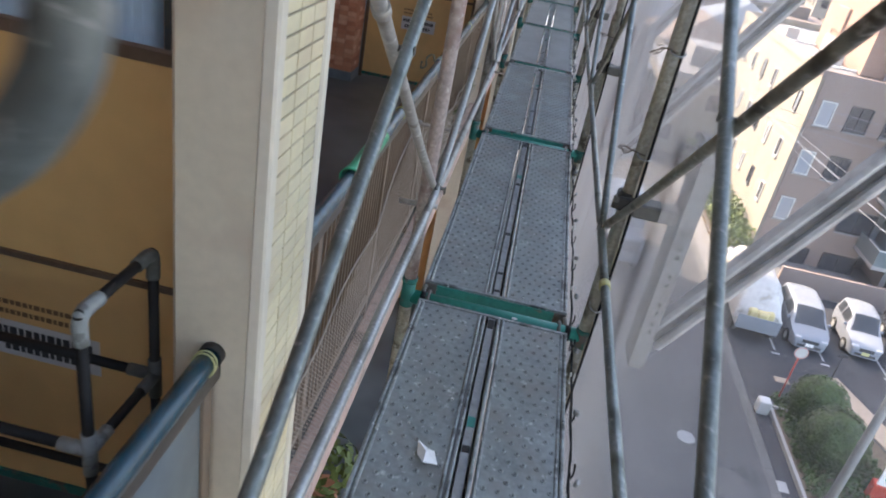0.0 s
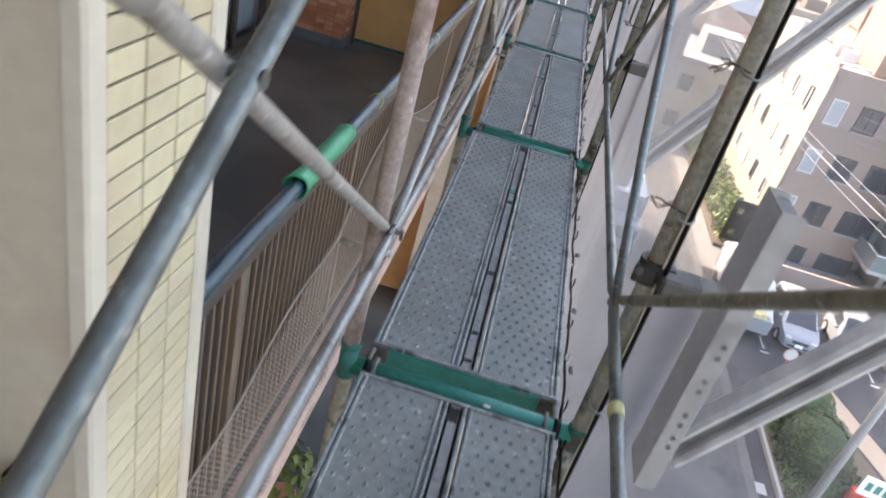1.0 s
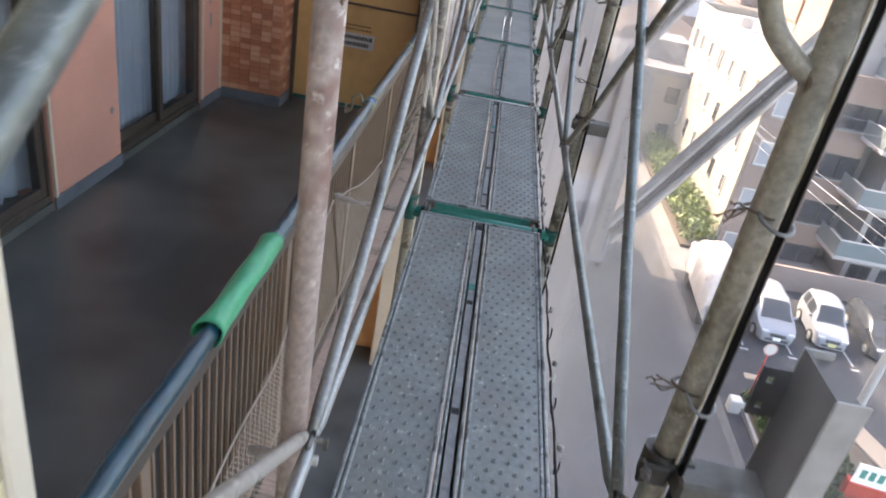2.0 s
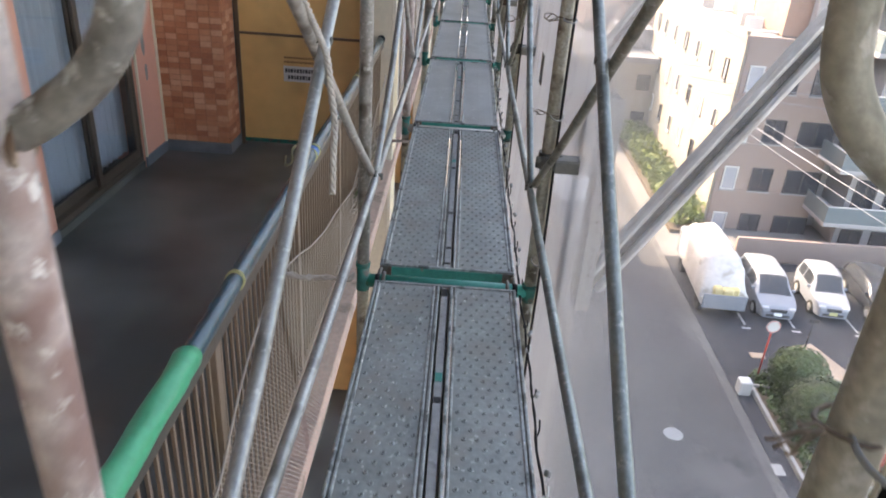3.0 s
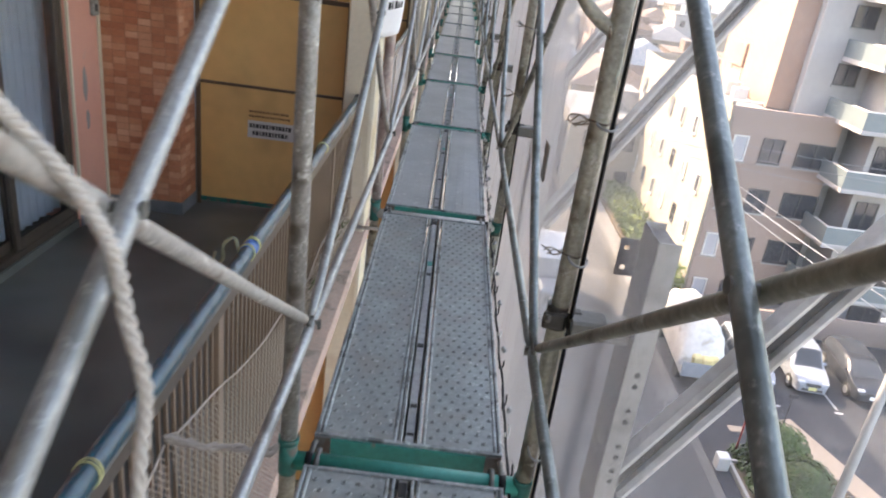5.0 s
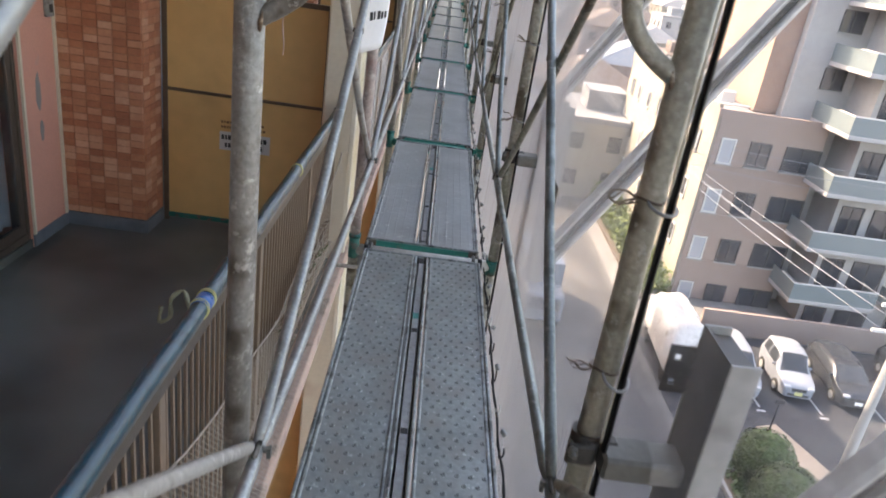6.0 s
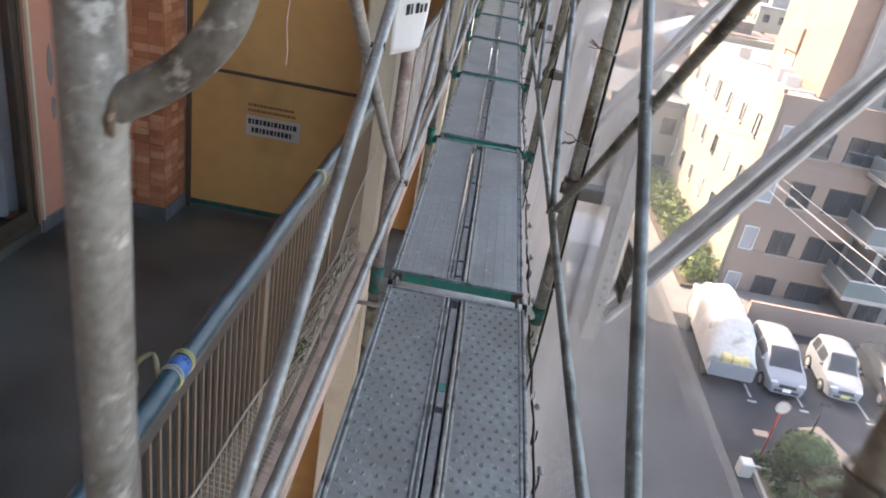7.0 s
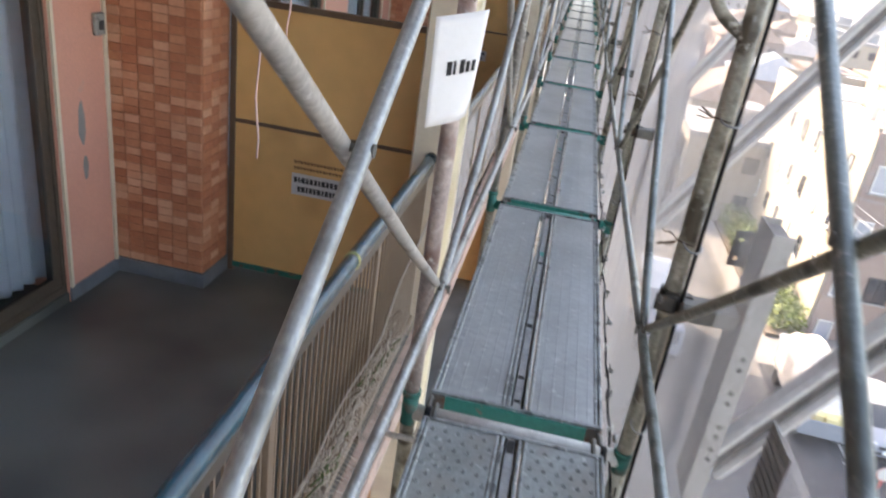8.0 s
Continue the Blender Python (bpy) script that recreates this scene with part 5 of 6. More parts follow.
def round_bush(x, y, r, n, seed):
    g = thing("round_bush", "clipped round green bush in the planting bed", "bush", "clipped bushes")
    rng = random.Random(seed)
    bm = B()
    sweep(bm, [(x, y, GROUND), (x + 0.03, y, GROUND + r * 0.6)], [0.08, 0.05], 8)
    for k in range(6):
        a = k * 1.05
        sweep(bm, [(x + 0.03, y, GROUND + r * 0.5), (x + math.cos(a) * r * 0.6, y + math.sin(a) * r * 0.6, GROUND + r * 1.2)], [0.035, 0.012], 6)
    part("trunk", bm, "bark", g)
    bm = B()
    ball = bmesh.ops.create_icosphere(bm, subdivisions=3, radius=r * 0.86, matrix=Matrix.Translation((x, y, GROUND + r * 0.95)))
    for v in ball["verts"]:
        d = v.co - Vector((x, y, GROUND + r * 0.95))
        v.co += d * 0.10 * noise.noise(d * 3.0 + Vector((seed, 0, 0)))
    leaves(bm, (x, y, GROUND + r * 0.95), r * 1.02, n * 2, 0.075, rng, 0.97)
    part("crown", bm, "foliage", g)


round_bush(13.6, 22.25, 1.02, 3000, 1)
round_bush(13.4, 19.95, 1.14, 3400, 2)


def hedge(name, label, x0, x1, y0, y1, h, n, mat, seed, size=0.10):
    rng = random.Random(seed)
    bm = B()
    for _ in range(n):
        c = (rng.uniform(x0, x1), rng.uniform(y0, y1), GROUND + rng.uniform(0.15, 1.0) * h * (0.75 + 0.25 * math.sin(rng.random() * 9)))
        u = Vector((rng.gauss(0, 1), rng.gauss(0, 1), rng.gauss(0, 1))).normalized()
        t = u.orthogonal().normalized() * size * rng.uniform(0.6, 1.3)
        s = t.cross(u).normalized() * size * rng.uniform(0.4, 0.8)
        p = Vector(c)
        bm.faces.new([bm.verts.new(q) for q in (p - t, p + s, p + t, p - s)])
    tagged(part(name, bm, mat), label, "hedge", kind="stuff")


hedge("hedge", "low dark green shrubs in the planting bed", 12.25, 15.4, 16.0, 23.2, 0.45, 6500, "foliage", 3, 0.09)
hedge("hedge", "sunlit yellow-green shrubs along the building foot", 12.6, 14.3, 37.0, 56.0, 1.7, 7000, "foliage_bright", 4, 0.14)
hedge("hedge", "green shrubs at the foot of the own block", 0.2, 1.4, -1.0, 9.0, 0.6, 3000, "foliage_bright", 6, 0.10)

bm = B()
span(bm, 11.98, 12.12, 15.0, 22.45, GROUND, GROUND + 0.22, 0.02)
span(bm, 12.12, 12.75, 22.31, 22.45, GROUND, GROUND + 0.22, 0.02)
solid("kerb", bm, "concrete", "pale concrete kerb round the planting bed", "kerb", kind="structure")
bm = B()
bed = [bm.verts.new((x, y, GROUND + 0.12)) for x, y in ((12.12, 15.0), (18.3, 15.0), (15.0, 24.4), (14.2, 24.2), (12.75, 22.31), (12.12, 22.31))]
base = [bm.verts.new((v.co.x, v.co.y, GROUND)) for v in bed]
bm.faces.new(bed)
for k in range(6):
    bm.faces.new((base[k], base[(k + 1) % 6], bed[(k + 1) % 6], bed[k]))
solid("planting_bed", bm, "bark", "dark soil of the planting bed", "soil", kind="structure")
bm = B()
span(bm, 12.4, 14.45, 36.6, 57, GROUND - 0.1, GROUND + 0.15)
solid("planting_strip", bm, "bark", "soil strip under the sunlit shrubs", "soil", kind="structure")
bm = B()
span(bm, 15.0, 30.0, 33.6, 33.8, GROUND, GROUND + 1.3, 0.01)
solid("garden_wall", bm, "pink_wall", "low mauve rendered wall behind the parked cars", "wall", kind="structure")
bm = B()
for x in (13.4, 15.6, 18.4, 21.3):
    span(bm, x, x + 0.10, 27.1, 31.7, GROUND + 0.005, GROUND + 0.009)
    span(bm, x - 0.18, x + 0.22, 26.75, 26.9, GROUND + 0.005, GROUND + 0.009)
solid("parking_lines", bm, "line", "white painted parking bay lines", "road marking", kind="structure")
bm = B()
bmesh.ops.create_circle(bm, cap_ends=True, radius=0.34, segments=24, matrix=Matrix.Translation((8.35, 19.4, GROUND + 0.006)))
solid("manhole_cover", bm, "concrete", "pale round manhole cover in the lane", "manhole cover")


bm = B()
span(bm, 11.3, 11.66, 17.72, 18.25, GROUND, GROUND + 0.02, 0.005)
solid("drain_cover", bm, "concrete", "pale concrete drain cover in the gutter", "drain cover")
g = thing("corner_block", "pale concrete block at the corner of the planting bed", "concrete block")
bm = B()
span(bm, 11.42, 11.88, 21.87, 22.33, GROUND, GROUND + 0.60, 0.04)
part("block", bm, "frame_light", g)


def garden_fence(x, y, rot):
    g = thing("metal_fence", "white metal fence beside the planting bed", "fence")
    for k in range(4):
        bm = B()
        span(bm, k * 1.0 - 0.03, k * 1.0 + 0.03, -0.03, 0.03, 0, 1.0, 0.005)
        part("post", bm, "frame_light", g)
    for z in (0.2, 0.95):
        bm = B()
        span(bm, 0.0, 3.0, -0.018, 0.018, z - 0.02, z + 0.02)
        part("rail", bm, "frame_light", g)
    for k in range(26):
        bm = B()
        span(bm, 0.12 + k * 0.112 - 0.008, 0.12 + k * 0.112 + 0.008, -0.008, 0.008, 0.2, 0.95)
        part("bar", bm, "frame_light", g)
    g.matrix_basis = pose(x, y, GROUND + 0.02, 0, 0, rot)


garden_fence(12.35, 16.6, -8)


# ---- vehicles ----
def along(knots, y):
    """Smooth value between (place, value) knots."""
    if y <= knots[0][0]:
        return knots[0][1]
    for (a, va), (b, vb) in zip(knots, knots[1:]):
        if y <= b:
            t = (y - a) / (b - a)
            return va + (vb - va) * (t * t * (3 - 2 * t) * 0.5 + t * 0.5)
    return knots[-1][1]


def car(x, y, rot, L, W, H, paint, suv, label):
    g = thing("car", label, "car", "parked cars")
    cab0 = 0.95 if suv else 0.80
    rake = 0.62 if suv else 0.95
    belt = 0.98
    top = [(0.0, 0.60), (0.06, 0.76), (0.28, 0.88), (cab0, 1.00), (cab0 + rake, H - 0.06), (cab0 + rake + 0.4, H), (L - 0.75, H - 0.02), (L - 0.28, H - 0.12), (L - 0.06, 1.02), (L, 0.78)]
    half = [(0.0, 0.36 * W), (0.07, 0.43 * W), (0.4, 0.485 * W), (1.0, 0.5 * W), (L - 0.6, 0.5 * W), (L - 0.1, 0.465 * W), (L, 0.42 * W)]

    def shell(yy, q, lift=0.0):
        """A point of the skin: q from -1 (left sill) over 0 (roof) to 1 (right sill)."""
        z, w = along(top, yy), along(half, yy)
        u, sg = abs(q), (1 if q >= 0 else -1)
        tall = max(0.0, min(1.0, (z - belt) / 0.35))
        wr = w * (0.92 - 0.14 * tall)
        zs = min(belt, z - 0.05)
        if u < 0.40:
            t = u / 0.40
            px, pz, n = wr * t, z - 0.05 * t ** 3, Vector((0.15 * t, 0, 1))
        elif u < 0.66:
            t = (u - 0.40) / 0.26
            px, pz, n = wr + (w - wr) * (1 - (1 - t) ** 1.4), z - 0.05 + (zs - z + 0.05) * t, Vector((1, 0, 0.35))
        else:
            t = (u - 0.66) / 0.34
            px, pz, n = w * (1 - 0.05 * t * t), zs + (0.26 - zs) * t, Vector((1, 0, 0))
        slope = (along(top, yy + 0.02) - along(top, yy - 0.02)) / 0.04
        n = Vector((n.x, -slope * n.z, n.z)).normalized()
        return Vector((sg * px, yy, pz)) + Vector((sg * n.x, n.y, n.z)) * lift

    def patch(bm, y0, y1, q0, q1, ny, nq, lift):
        rows = [[bm.verts.new(shell(y0 + (y1 - y0) * i / ny, q0 + (q1 - q0) * j / nq, lift)) for j in range(nq + 1)] for i in range(ny + 1)]
        for r0, r1 in zip(rows, rows[1:]):
            for j in range(nq):
                bm.faces.new((r0[j], r0[j + 1], r1[j + 1], r1[j])).smooth = True
        return rows
    bm = B()
    rows = patch(bm, 0.0, L, -1.0, 1.0, 44, 30, 0.0)
    bm.faces.new(rows[0])
    bm.faces.new(rows[-1][::-1])
    part("body", bm, paint, g)
    for name, y0, y1, q0, q1 in (("windscreen", cab0 + 0.04, cab0 + rake - 0.02, -0.37, 0.37), ("rear_window", L - 0.27, L - 0.09, -0.34, 0.34),
                                 ("side_window", cab0 + rake * 0.75, cab0 + rake + 0.75, 0.44, 0.635), ("side_window", cab0 + rake + 0.82, L - 0.45, 0.44, 0.635),
                                 ("side_window", cab0 + rake * 0.75, cab0 + rake + 0.75, -0.635, -0.44), ("side_window", cab0 + rake + 0.82, L - 0.45, -0.635, -0.44)):
        bm = B()
        patch(bm, y0, y1, q0, q1, 8, 8, 0.008)
        bmesh.ops.solidify(bm, geom=bm.faces[:], thickness=0.005)
        part(name, bm, "car_glass", g)
    for px in (-W * 0.34, W * 0.34):
        bm = B()
        box(bm, (px, 0.10, 0.72), (0.32, 0.16, 0.13), None, 0.04)
        part("headlight", bm, "lamp_glass", g)
    bm = B()
    box(bm, (0, 0.02, 0.62), (W * 0.42, 0.06, 0.16), None, 0.015)
    box(bm, (0, 0.02, 0.38), (W * 0.62, 0.06, 0.14), None, 0.015)
    part("grille", bm, "frame_dark", g)
    bm = B()
    box(bm, (0, -0.015, 0.46), (0.34, 0.02, 0.16))
    part("number_plate", bm, "yellow" if suv else "paper", g)
    for px in (-W * 0.54, W * 0.54):
        bm = B()
        box(bm, (px, cab0 + 0.45, 1.06), (0.17, 0.10, 0.13), None, 0.03)
        part("mirror", bm, paint, g)
    for px in (-W * 0.46, W * 0.46):
        for py in (0.78, L - 0.85):
            bm = B()
            sweep(bm, [(px - 0.1, py, 0.31), (px + 0.1, py, 0.31)], 0.31, 18)
            wh = part("wheel", bm, "tyre", g)
            bm = B()
            sweep(bm, [(px - 0.104, py, 0.31), (px + 0.104, py, 0.31)], 0.19, 14)
            part("rim", bm, "deck_light", wh)
    g.matrix_basis = pose(x, y, GROUND + 0.004, 0, 0, rot)
    return g


car(14.9, 27.4, -4, 4.3, 1.70, 1.62, "car_white", False, "white compact minivan parked nose out")
car(17.55, 27.8, -5, 3.5, 1.52, 1.72, "car_white", True, "small white off-road car with a yellow plate")
car(20.2, 27.6, -4, 4.3, 1.70, 1.50, "car_dark", False, "dark car parked in the shaded lot")
car(24.0, 28.0, -4, 4.4, 1.72, 1.50, "car_dark", False, "dark car parked further along the lot")


def truck(x, y, rot, label, tarp):
    g = thing("truck", label, "truck")
    cab = 4.3 if tarp else 0.0
    bm = B()
    span(bm, -0.93, 0.93, cab, cab + 1.5, 0.5, 1.95, 0.12)
    part("cab", bm, "car_white", g)
    bm = B()
    box(bm, (0, cab + (1.5 if tarp else 0.0), 1.45), (1.5, 0.06, 0.6), None, 0.02)
    part("windscreen", bm, "car_glass", g)
    bed0, bed1 = (0.0, 4.2) if tarp else (1.65, 5.6)
    bm = B()
    span(bm, -0.95, 0.95, bed0, bed1, 0.6, 0.95, 0.02)
    part("bed", bm, "frame_light", g)
    if tarp:
        bm = B()
        span(bm, -0.95, 0.95, -0.06, 0.0, 0.55, 1.25, 0.015)
        part("tailgate", bm, "car_white", g, "white tailgate facing the lane")
        for px, py, w in ((0.1, 0.2, 0.5), (0.45, 0.35, 0.4), (-0.3, 0.3, 0.45)):
            bm = B()
            box(bm, (px, py, 1.25), (w, 0.4, 0.5), None, 0.08)
            part("sack", bm, "sack", g, "pale yellow sack")
    bm = B()
    if tarp:
        n, k = 20, 16
        rows = []
        for i in range(n + 1):
            yy = 0.25 + 4.6 * i / n
            rise = min(1.0, 0.3 + 0.7 * i / 5) if i < 5 else 1.0 - 0.03 * math.sin(i * 0.8)
            row = []
            for j in range(k + 1):
                a = math.pi * j / k
                px = (1.05 + 0.05 * math.sin(i * 1.3 + j)) * math.copysign(abs(math.cos(a)) ** 0.7, math.cos(a))
                pz = 0.85 + 1.7 * rise * abs(math.sin(a)) ** 0.55 + 0.07 * math.sin(i * 2.3 + j * 1.7)
                row.append(bm.verts.new((px, yy, pz)))
            rows.append(row)
        for a, b in zip(rows, rows[1:]):
            for j in range(k):
                bm.faces.new((a[j], b[j], b[j + 1], a[j + 1])).smooth = True
        bm.faces.new(rows[0])
        bm.faces.new(rows[-1][::-1])
        part("tarpaulin", bm, "tarp", g, "loose white tarpaulin over the load")
    else:
        span(bm, -0.98, 0.98, 1.65, 5.6, 0.95, 2.9, 0.04)
        part("cargo_box", bm, "car_white", g)
    for px in (-0.82, 0.82):
        for py in (0.8, 4.4):
            bm = B()
            sweep(bm, [(px - 0.12, py, 0.38), (px + 0.12, py, 0.38)], 0.38, 16)
            part("wheel", bm, "tyre", g)
    g.matrix_basis = pose(x, y, GROUND + 0.004, 0, 0, rot)


truck(12.4, 27.4, -3, "white flatbed truck covered with a pale tarpaulin", True)
truck(6.4, 31.4, 0, "white box truck standing in the lane", False)


# ---- street furniture ----
def no_parking_sign(x, y):
    g = thing("road_sign", "round pale road sign on a red and white post", "road sign")
    bm = B()
    sweep(bm, [(x, y, GROUND), (x, y, GROUND + 2.44)], 0.03, 10)
    part("pole", bm, "red", g)
    bm = B()
    sweep(bm, [(x, y - 0.05, GROUND + 2.50), (x, y - 0.035, GROUND + 2.50)], 0.27, 24)
    part("disc", bm, "frame_light", g)
    bm = B()
    ring = [(x + 0.245 * math.cos(a), y - 0.052, GROUND + 2.50 + 0.245 * math.sin(a)) for a in (2 * math.pi * i / 24 for i in range(25))]
    sweep(bm, ring, 0.012, 6)
    part("rim", bm, "red", g)


no_parking_sign(12.5, 23.0)

g = thing("marker_post", "slim dark post with a small cross plate beside the paved strip", "post")
bm = B()
sweep(bm, [(15.13, 25.0, GROUND), (15.13, 25.0, GROUND + 1.75)], 0.035, 8)
part("pole", bm, "frame_dark", g)
bm = B()
span(bm, 14.93, 15.33, 24.95, 24.99, GROUND + 1.60, GROUND + 1.78, 0.01)
part("plate", bm, "frame_dark", g)


def utility_pole(x, y, h, arms):
    g = thing("utility_pole", "grey concrete utility pole with cross arms", "utility pole", "utility poles")
    bm = B()
    sweep(bm, [(x, y, GROUND), (x, y, GROUND + h)], [0.16, 0.10], 12)
    part("pole", bm, "concrete", g)
    for z in arms:
        bm = B()
        span(bm, x - 0.8, x + 0.8, y - 0.04, y + 0.04, GROUND + z, GROUND + z + 0.08)
        part("cross_arm", bm, "frame_light", g)


utility_pole(12.2, 16.6, 10.5, (9.2, 9.9))
utility_pole(38.0, 34.0, 11.0, (9.6, 10.2))


def overhead_wire(a, b, sag, r):
    g = thing("overhead_wire", "pale overhead power line sagging between poles", "power line", "overhead wires")
    bm = B()
    A, Bv = Vector(a), Vector(b)
    sweep(bm, [A.lerp(Bv, t) - Vector((0, 0, sag * 4 * t * (1 - t))) for t in (i / 16 for i in range(17))], r, 6)
    part("line", bm, "wire", g)


for i in range(4):
    overhead_wire((11.6 + 0.4 * i, 16.6, GROUND + 9.3 + 0.2 * (i % 2)), (11.0 + 0.3 * i, 60.0, GROUND + 9.0), 0.8, 0.011)
for i in range(3):
    overhead_wire((38.0, 34.0 - 0.4 * i, GROUND + 9.6 - 0.5 * i), (11.0, 36.0 - 0.4 * i, GROUND + 9.4 - 0.5 * i), 0.6, 0.013)


# ---- small things on the scaffold ----
def edge_lacing():
    g = thing("lacing_cord", "dark lacing cord with clips along the deck edge", "cord")
    bm = B()
    n = 260
    pts = [(0.272 + 0.002 * math.sin(i * 0.37) + 0.002 * math.sin(i * 1.3), -3.0 + i * 0.05, -0.03 + 0.005 * math.sin(i * 0.9)) for i in range(n)]
    sweep(bm, pts, [0.0028 + 0.0022 * abs(math.sin(i * 1.7)) for i in range(n)], 6)
    part("cord", bm, "cable", g)
    rng = random.Random(31)
    for i in range(36):
        y = -2.6 + i * 0.32 + rng.uniform(-0.04, 0.04)
        bm = B()
        box(bm, (0.286, y, -0.018), (0.012, 0.022, 0.016), pose(0, 0, 0, rng.uniform(-30, 30), 20, rng.uniform(-40, 40)), 0.003)
        part("clip", bm, "deck_light", g)
    for i in range(48):
        y = -2.5 + i * 0.19 + rng.uniform(-0.05, 0.05)
        d, w = rng.uniform(0.005, 0.03), rng.uniform(0.02, 0.06)
        bm = B()
        sweep(bm, curved([(0.268, y, -0.012), (0.272, y + 0.2 * w, -0.03 - d), (0.283, y + 0.6 * w, -0.03 - d * 0.6), (0.284, y + w, -0.020 - d * 0.2)], 3), 0.0026, 6)
        part("loop", bm, "cable" if i % 3 else "white_worn", g)


edge_lacing()


def tape_ring(x, y, z, r, mat, label):
    bm = B()
    sweep(bm, [(x, y - 0.016, z), (x, y + 0.016, z)], r, 12)
    solid("tape_mark", bm, mat, label, "tape")


tape_ring(0.258, -0.33, 0.3735, 0.0152, "yellow", "yellow tape mark round the guard rail pipe")


def net_tangle(y0, y1, seed):
    """Slack net and old wire gathered into loops on the outside of the railing."""
    g = thing("net_tangle", "slack grey net and wire gathered into untidy loops", "net")
    rng = random.Random(seed)
    for mt, label, count, rad in (("net", "", 46, 0.0026), ("cord", "rusty wire loops", 16, 0.0030), ("foliage", "dull green cord loops", 10, 0.0034)):
        bm = B()
        for _ in range(count):
            c = rng.random()
            y = y0 + (y1 - y0) * c
            z = -0.60 + 0.10 * math.sin(c * 3.1) + rng.gauss(0, 0.055)
            rr, tilt, ph = rng.uniform(0.02, 0.085), rng.uniform(-0.8, 0.8), rng.uniform(0, 6.28)
            sweepa = rng.uniform(2.5, 6.6)
            pts = []
            for i in range(12):
                a = ph + sweepa * i / 11
                q = rr * (1 + 0.25 * math.sin(a * 2.3 + ph))
                pts.append((-0.600 + 0.035 * math.sin(a + tilt) + rng.uniform(-0.006, 0.006), y + q * math.cos(a), z + q * 1.2 * math.sin(a + tilt)))
            sweep(bm, pts, rad, 5)
        tagged(part("loop", bm, mt, g, label), kind="stuff")


net_tangle(3.75, 4.95, 3)


def pot_plant(x, y, z):
    g = thing("pot_plant", "leafy green potted plant on a lower balcony", "plant")
    bm = B()
    sweep(bm, [(x, y, z), (x, y, z + 0.22)], [0.10, 0.13], 14)
    part("pot", bm, "brick", g)
    rng = random.Random(9)
    bm = B()
    leaves(bm, (x, y, z + 0.45), 0.28, 240, 0.06, rng)
    part("leaves", bm, "foliage_bright", g)


pot_plant(-1.0, 2.5, LV - STOREY)


def net_seam():
    """The gathered hem where two nets meet, tied across to the scaffold post."""
    g = thing("net_hem", "gathered white net hem tied across to the scaffold post", "net hem")
    bm = B()
    rng = random.Random(14)
    pts = [(-0.635 + 0.30 * i / 14, 1.93 + 0.006 * math.sin(i), -0.055 - 0.012 * math.sin(math.pi * i / 14)) for i in range(15)]
    for q in range(4):
        sweep(bm, [(p[0], p[1] + rng.uniform(-0.012, 0.012), p[2] + rng.uniform(-0.012, 0.010)) for p in pts], [0.005 + rng.uniform(0, 0.004) for _ in pts], 6)
    part("gathered_cord", bm, "net", g)


net_seam()


def stub_pipe(y, z):
    bm = B()
    sweep(bm, [(-0.375, y, z), (-0.25, y, z + 0.004)], 0.009, 10)
    solid("stub_pipe", bm, "steel_old", "short pale stub pipe clamped at the post", "pipe", "stub pipes")


stub_pipe(DY + 0.028, 0.30)
stub_pipe(2 * BAY + DY - 0.028, -0.10)


def sheet_patch(y0, y1, z0, z1):
    """A small dark vent of crossed strips sewn on the sheet."""
    g = thing("sheet_vent", "dark woven vent patch sewn into the scaffold sheet", "vent patch")
    x = 0.378
    for i in range(9):
        bm = B()
        y = y0 + (y1 - y0) * i / 8
        span(bm, x, x + 0.002, y - 0.0032, y + 0.0032, z0, z1)
        part("strip", bm, "bronze", g)
    for i in range(9):
        bm = B()
        z = z0 + (z1 - z0) * i / 8
        span(bm, x - 0.003, x - 0.001, y0, y1, z - 0.0016, z + 0.0016)
        part("strip", bm, "bronze", g)


sheet_patch(2.975, 3.068, 0.456, 0.590)


def banner(x, y, rot):
    g = thing("banner_board", "red and white banner board beside the bushes", "banner")
    bm = B()
    span(bm, -0.9, 0.9, -0.2, 0.2, 0, 0.9, 0.03)
    part("base", bm, "red", g)
    bm = B()
    span(bm, -0.85, 0.85, -0.16, -0.10, 0.9, 1.7, 0.01)
    bd = part("board", bm, "paper", g)
    bm = B()
    for i in range(5):
        span(bm, -0.7 + i * 0.28, -0.52 + i * 0.28, -0.166, -0.16, 1.15, 1.5)
    part("lettering", bm, "green", bd, "green printed bars")
    g.matrix_basis = pose(x, y, GROUND + 0.02, 0, 0, rot)


banner(15.2, 18.2, -10)


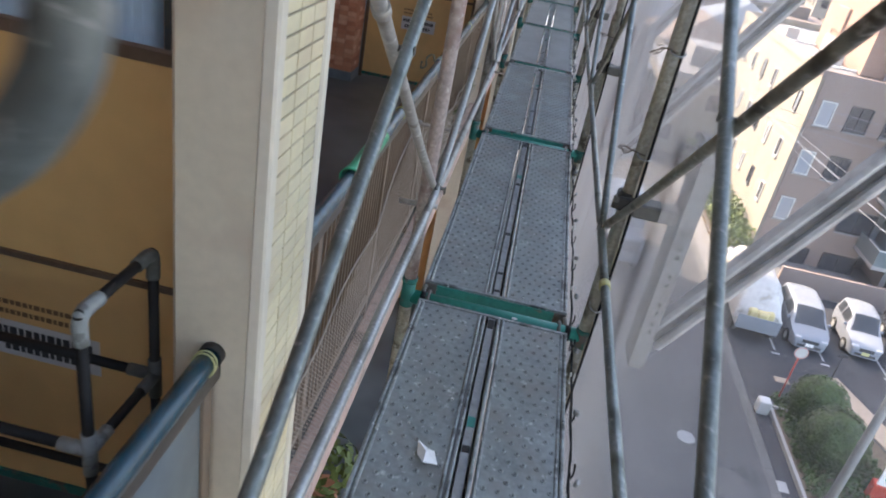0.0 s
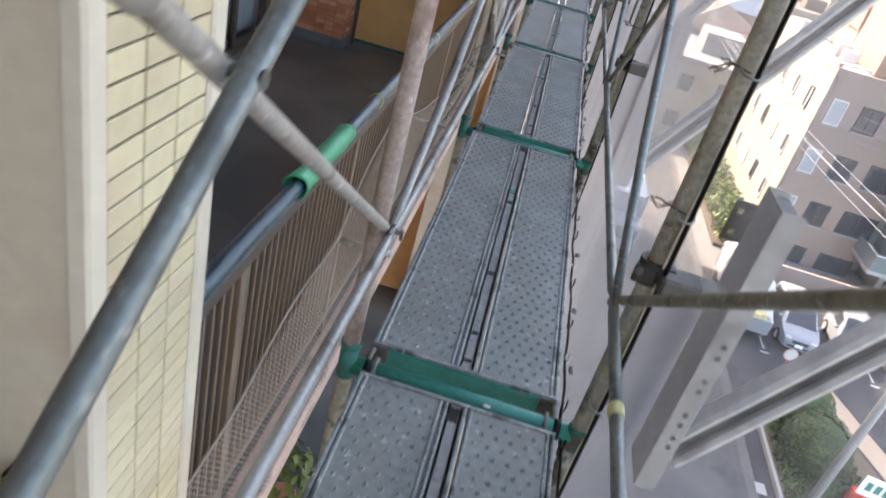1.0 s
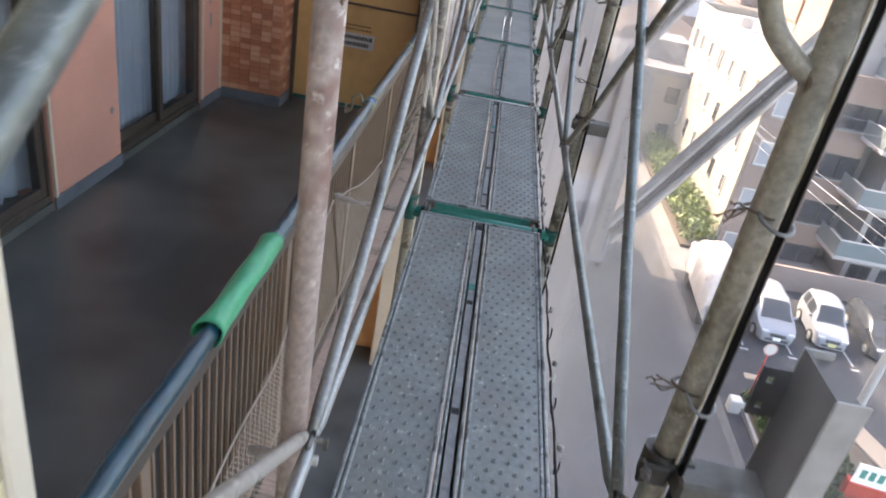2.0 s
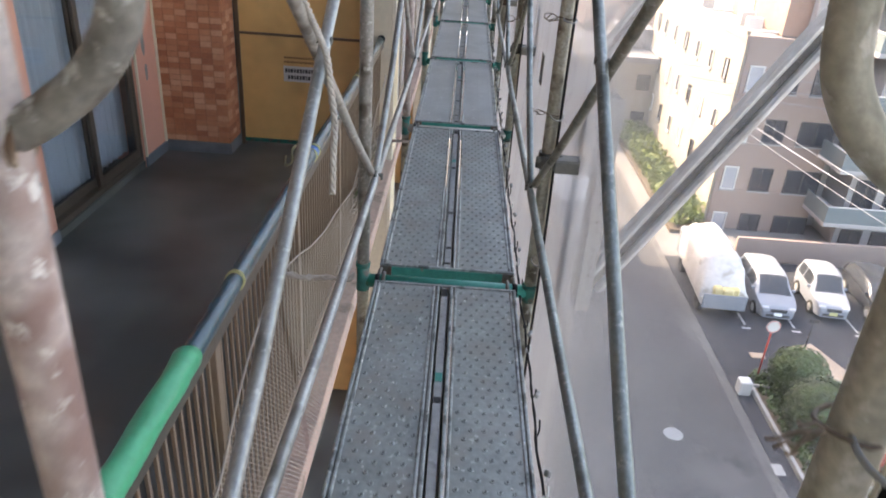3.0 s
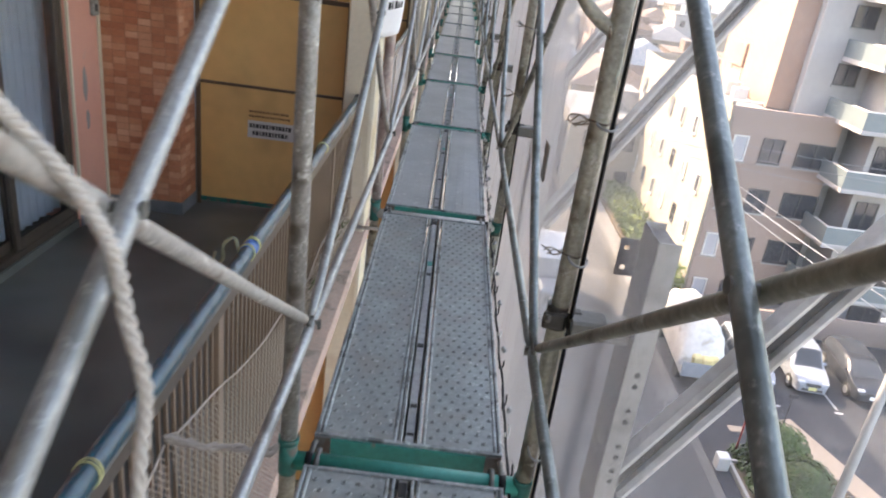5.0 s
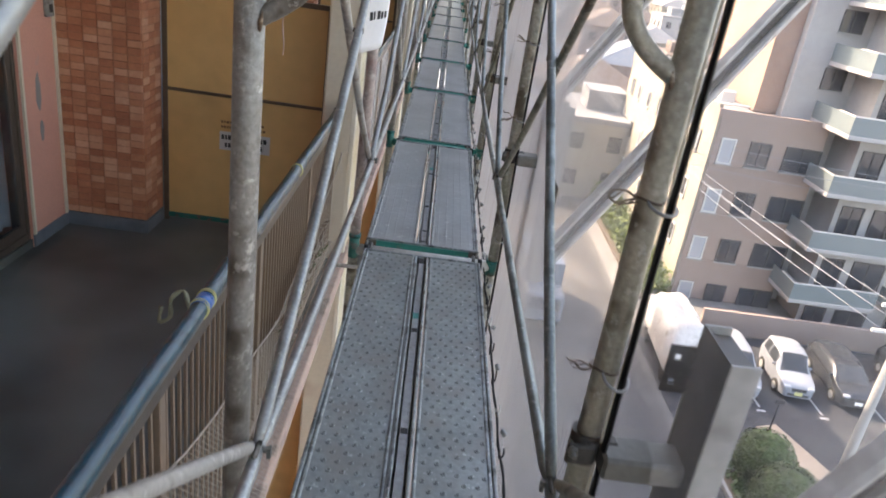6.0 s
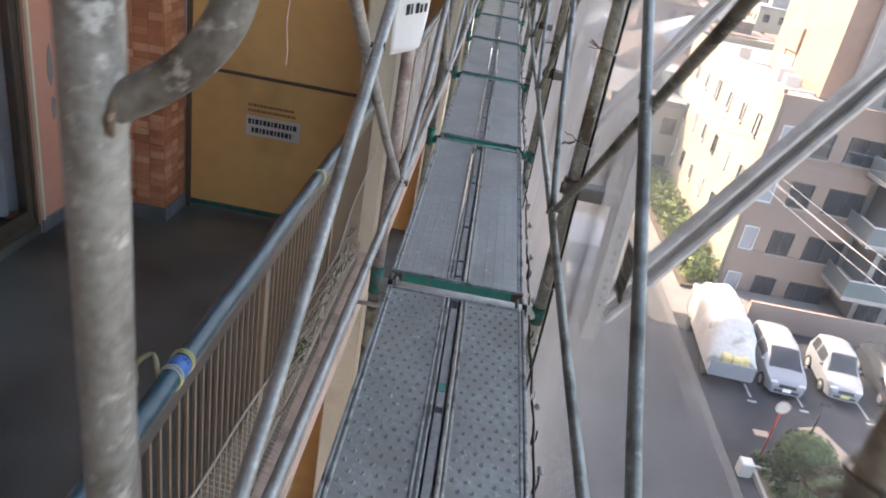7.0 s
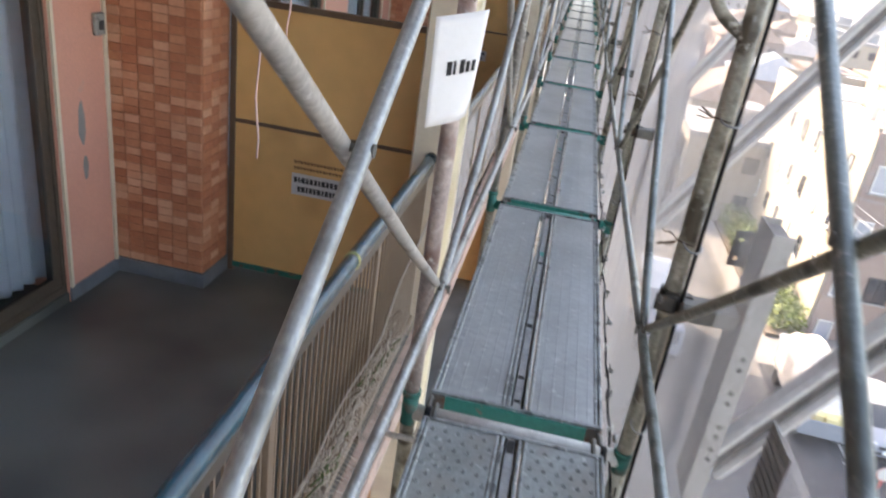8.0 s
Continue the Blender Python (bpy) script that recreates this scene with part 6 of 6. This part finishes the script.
# ---- small things on the balcony wall ----
def filler_patch(y, z, w, h, seed):
    """A smear of grey filler on the render wall."""
    rng = random.Random(seed)
    bm = B()
    n = 14
    rim = [(w / 2 * math.cos(a) * rng.uniform(0.7, 1.1), h / 2 * math.sin(a) * rng.uniform(0.8, 1.1)) for a in (2 * math.pi * i / n for i in range(n))]
    lo = [bm.verts.new((-2.6305, y + u, z + v)) for u, v in rim]
    hi = [bm.verts.new((-2.6265, y + u * 0.9, z + v * 0.9)) for u, v in rim]
    for i in range(n):
        bm.faces.new((lo[i], lo[(i + 1) % n], hi[(i + 1) % n], hi[i]))
    bm.faces.new(hi)
    solid("filler_patch", bm, "concrete", "grey filler smear on the salmon wall", "filler patch", "filler patches")


for a in ((3.80, -0.62, 0.05, 0.06, 1), (5.56, -0.03, 0.07, 0.26, 4), (5.57, -0.30, 0.05, 0.16, 5)):
    filler_patch(*a)

g = thing("wall_box", "small grey cable outlet box on the salmon wall", "outlet box")
bm = B()
span(bm, -2.631, -2.600, 5.70, 5.78, 0.43, 0.55, 0.006)
part("cover", bm, "tape_grey", g)
bm = B()
span(bm, -2.600, -2.596, 5.72, 5.76, 0.46, 0.51)
part("slot", bm, "frame_dark", g)


def deck_chips():
    """Dust and chips of paint scattered on the deck."""
    rng = random.Random(77)
    bm = B()
    for _ in range(150):
        x, y, r = rng.uniform(-0.22, 0.22), rng.uniform(-2.0, 3.3), rng.uniform(0.0015, 0.005)
        if abs(x) < 0.045 or (y % BAY) < 0.14:
            continue
        n = rng.choice((4, 5, 6))
        a0 = rng.uniform(0, 6)
        rim = [(x + r * rng.uniform(0.5, 1.2) * math.cos(a0 + i * 2 * math.pi / n), y + r * rng.uniform(0.5, 1.2) * math.sin(a0 + i * 2 * math.pi / n)) for i in range(n)]
        lo = [bm.verts.new((u, v, -0.0055)) for u, v in rim]
        hi = [bm.verts.new((u, v, -0.0012)) for u, v in rim]
        for i in range(n):
            bm.faces.new((lo[i], lo[(i + 1) % n], hi[(i + 1) % n], hi[i]))
        bm.faces.new(hi)
    tagged(part("paint_chips", bm, "white_worn"), "scattered pale paint chips and dust on the deck", "debris", kind="stuff")


deck_chips()
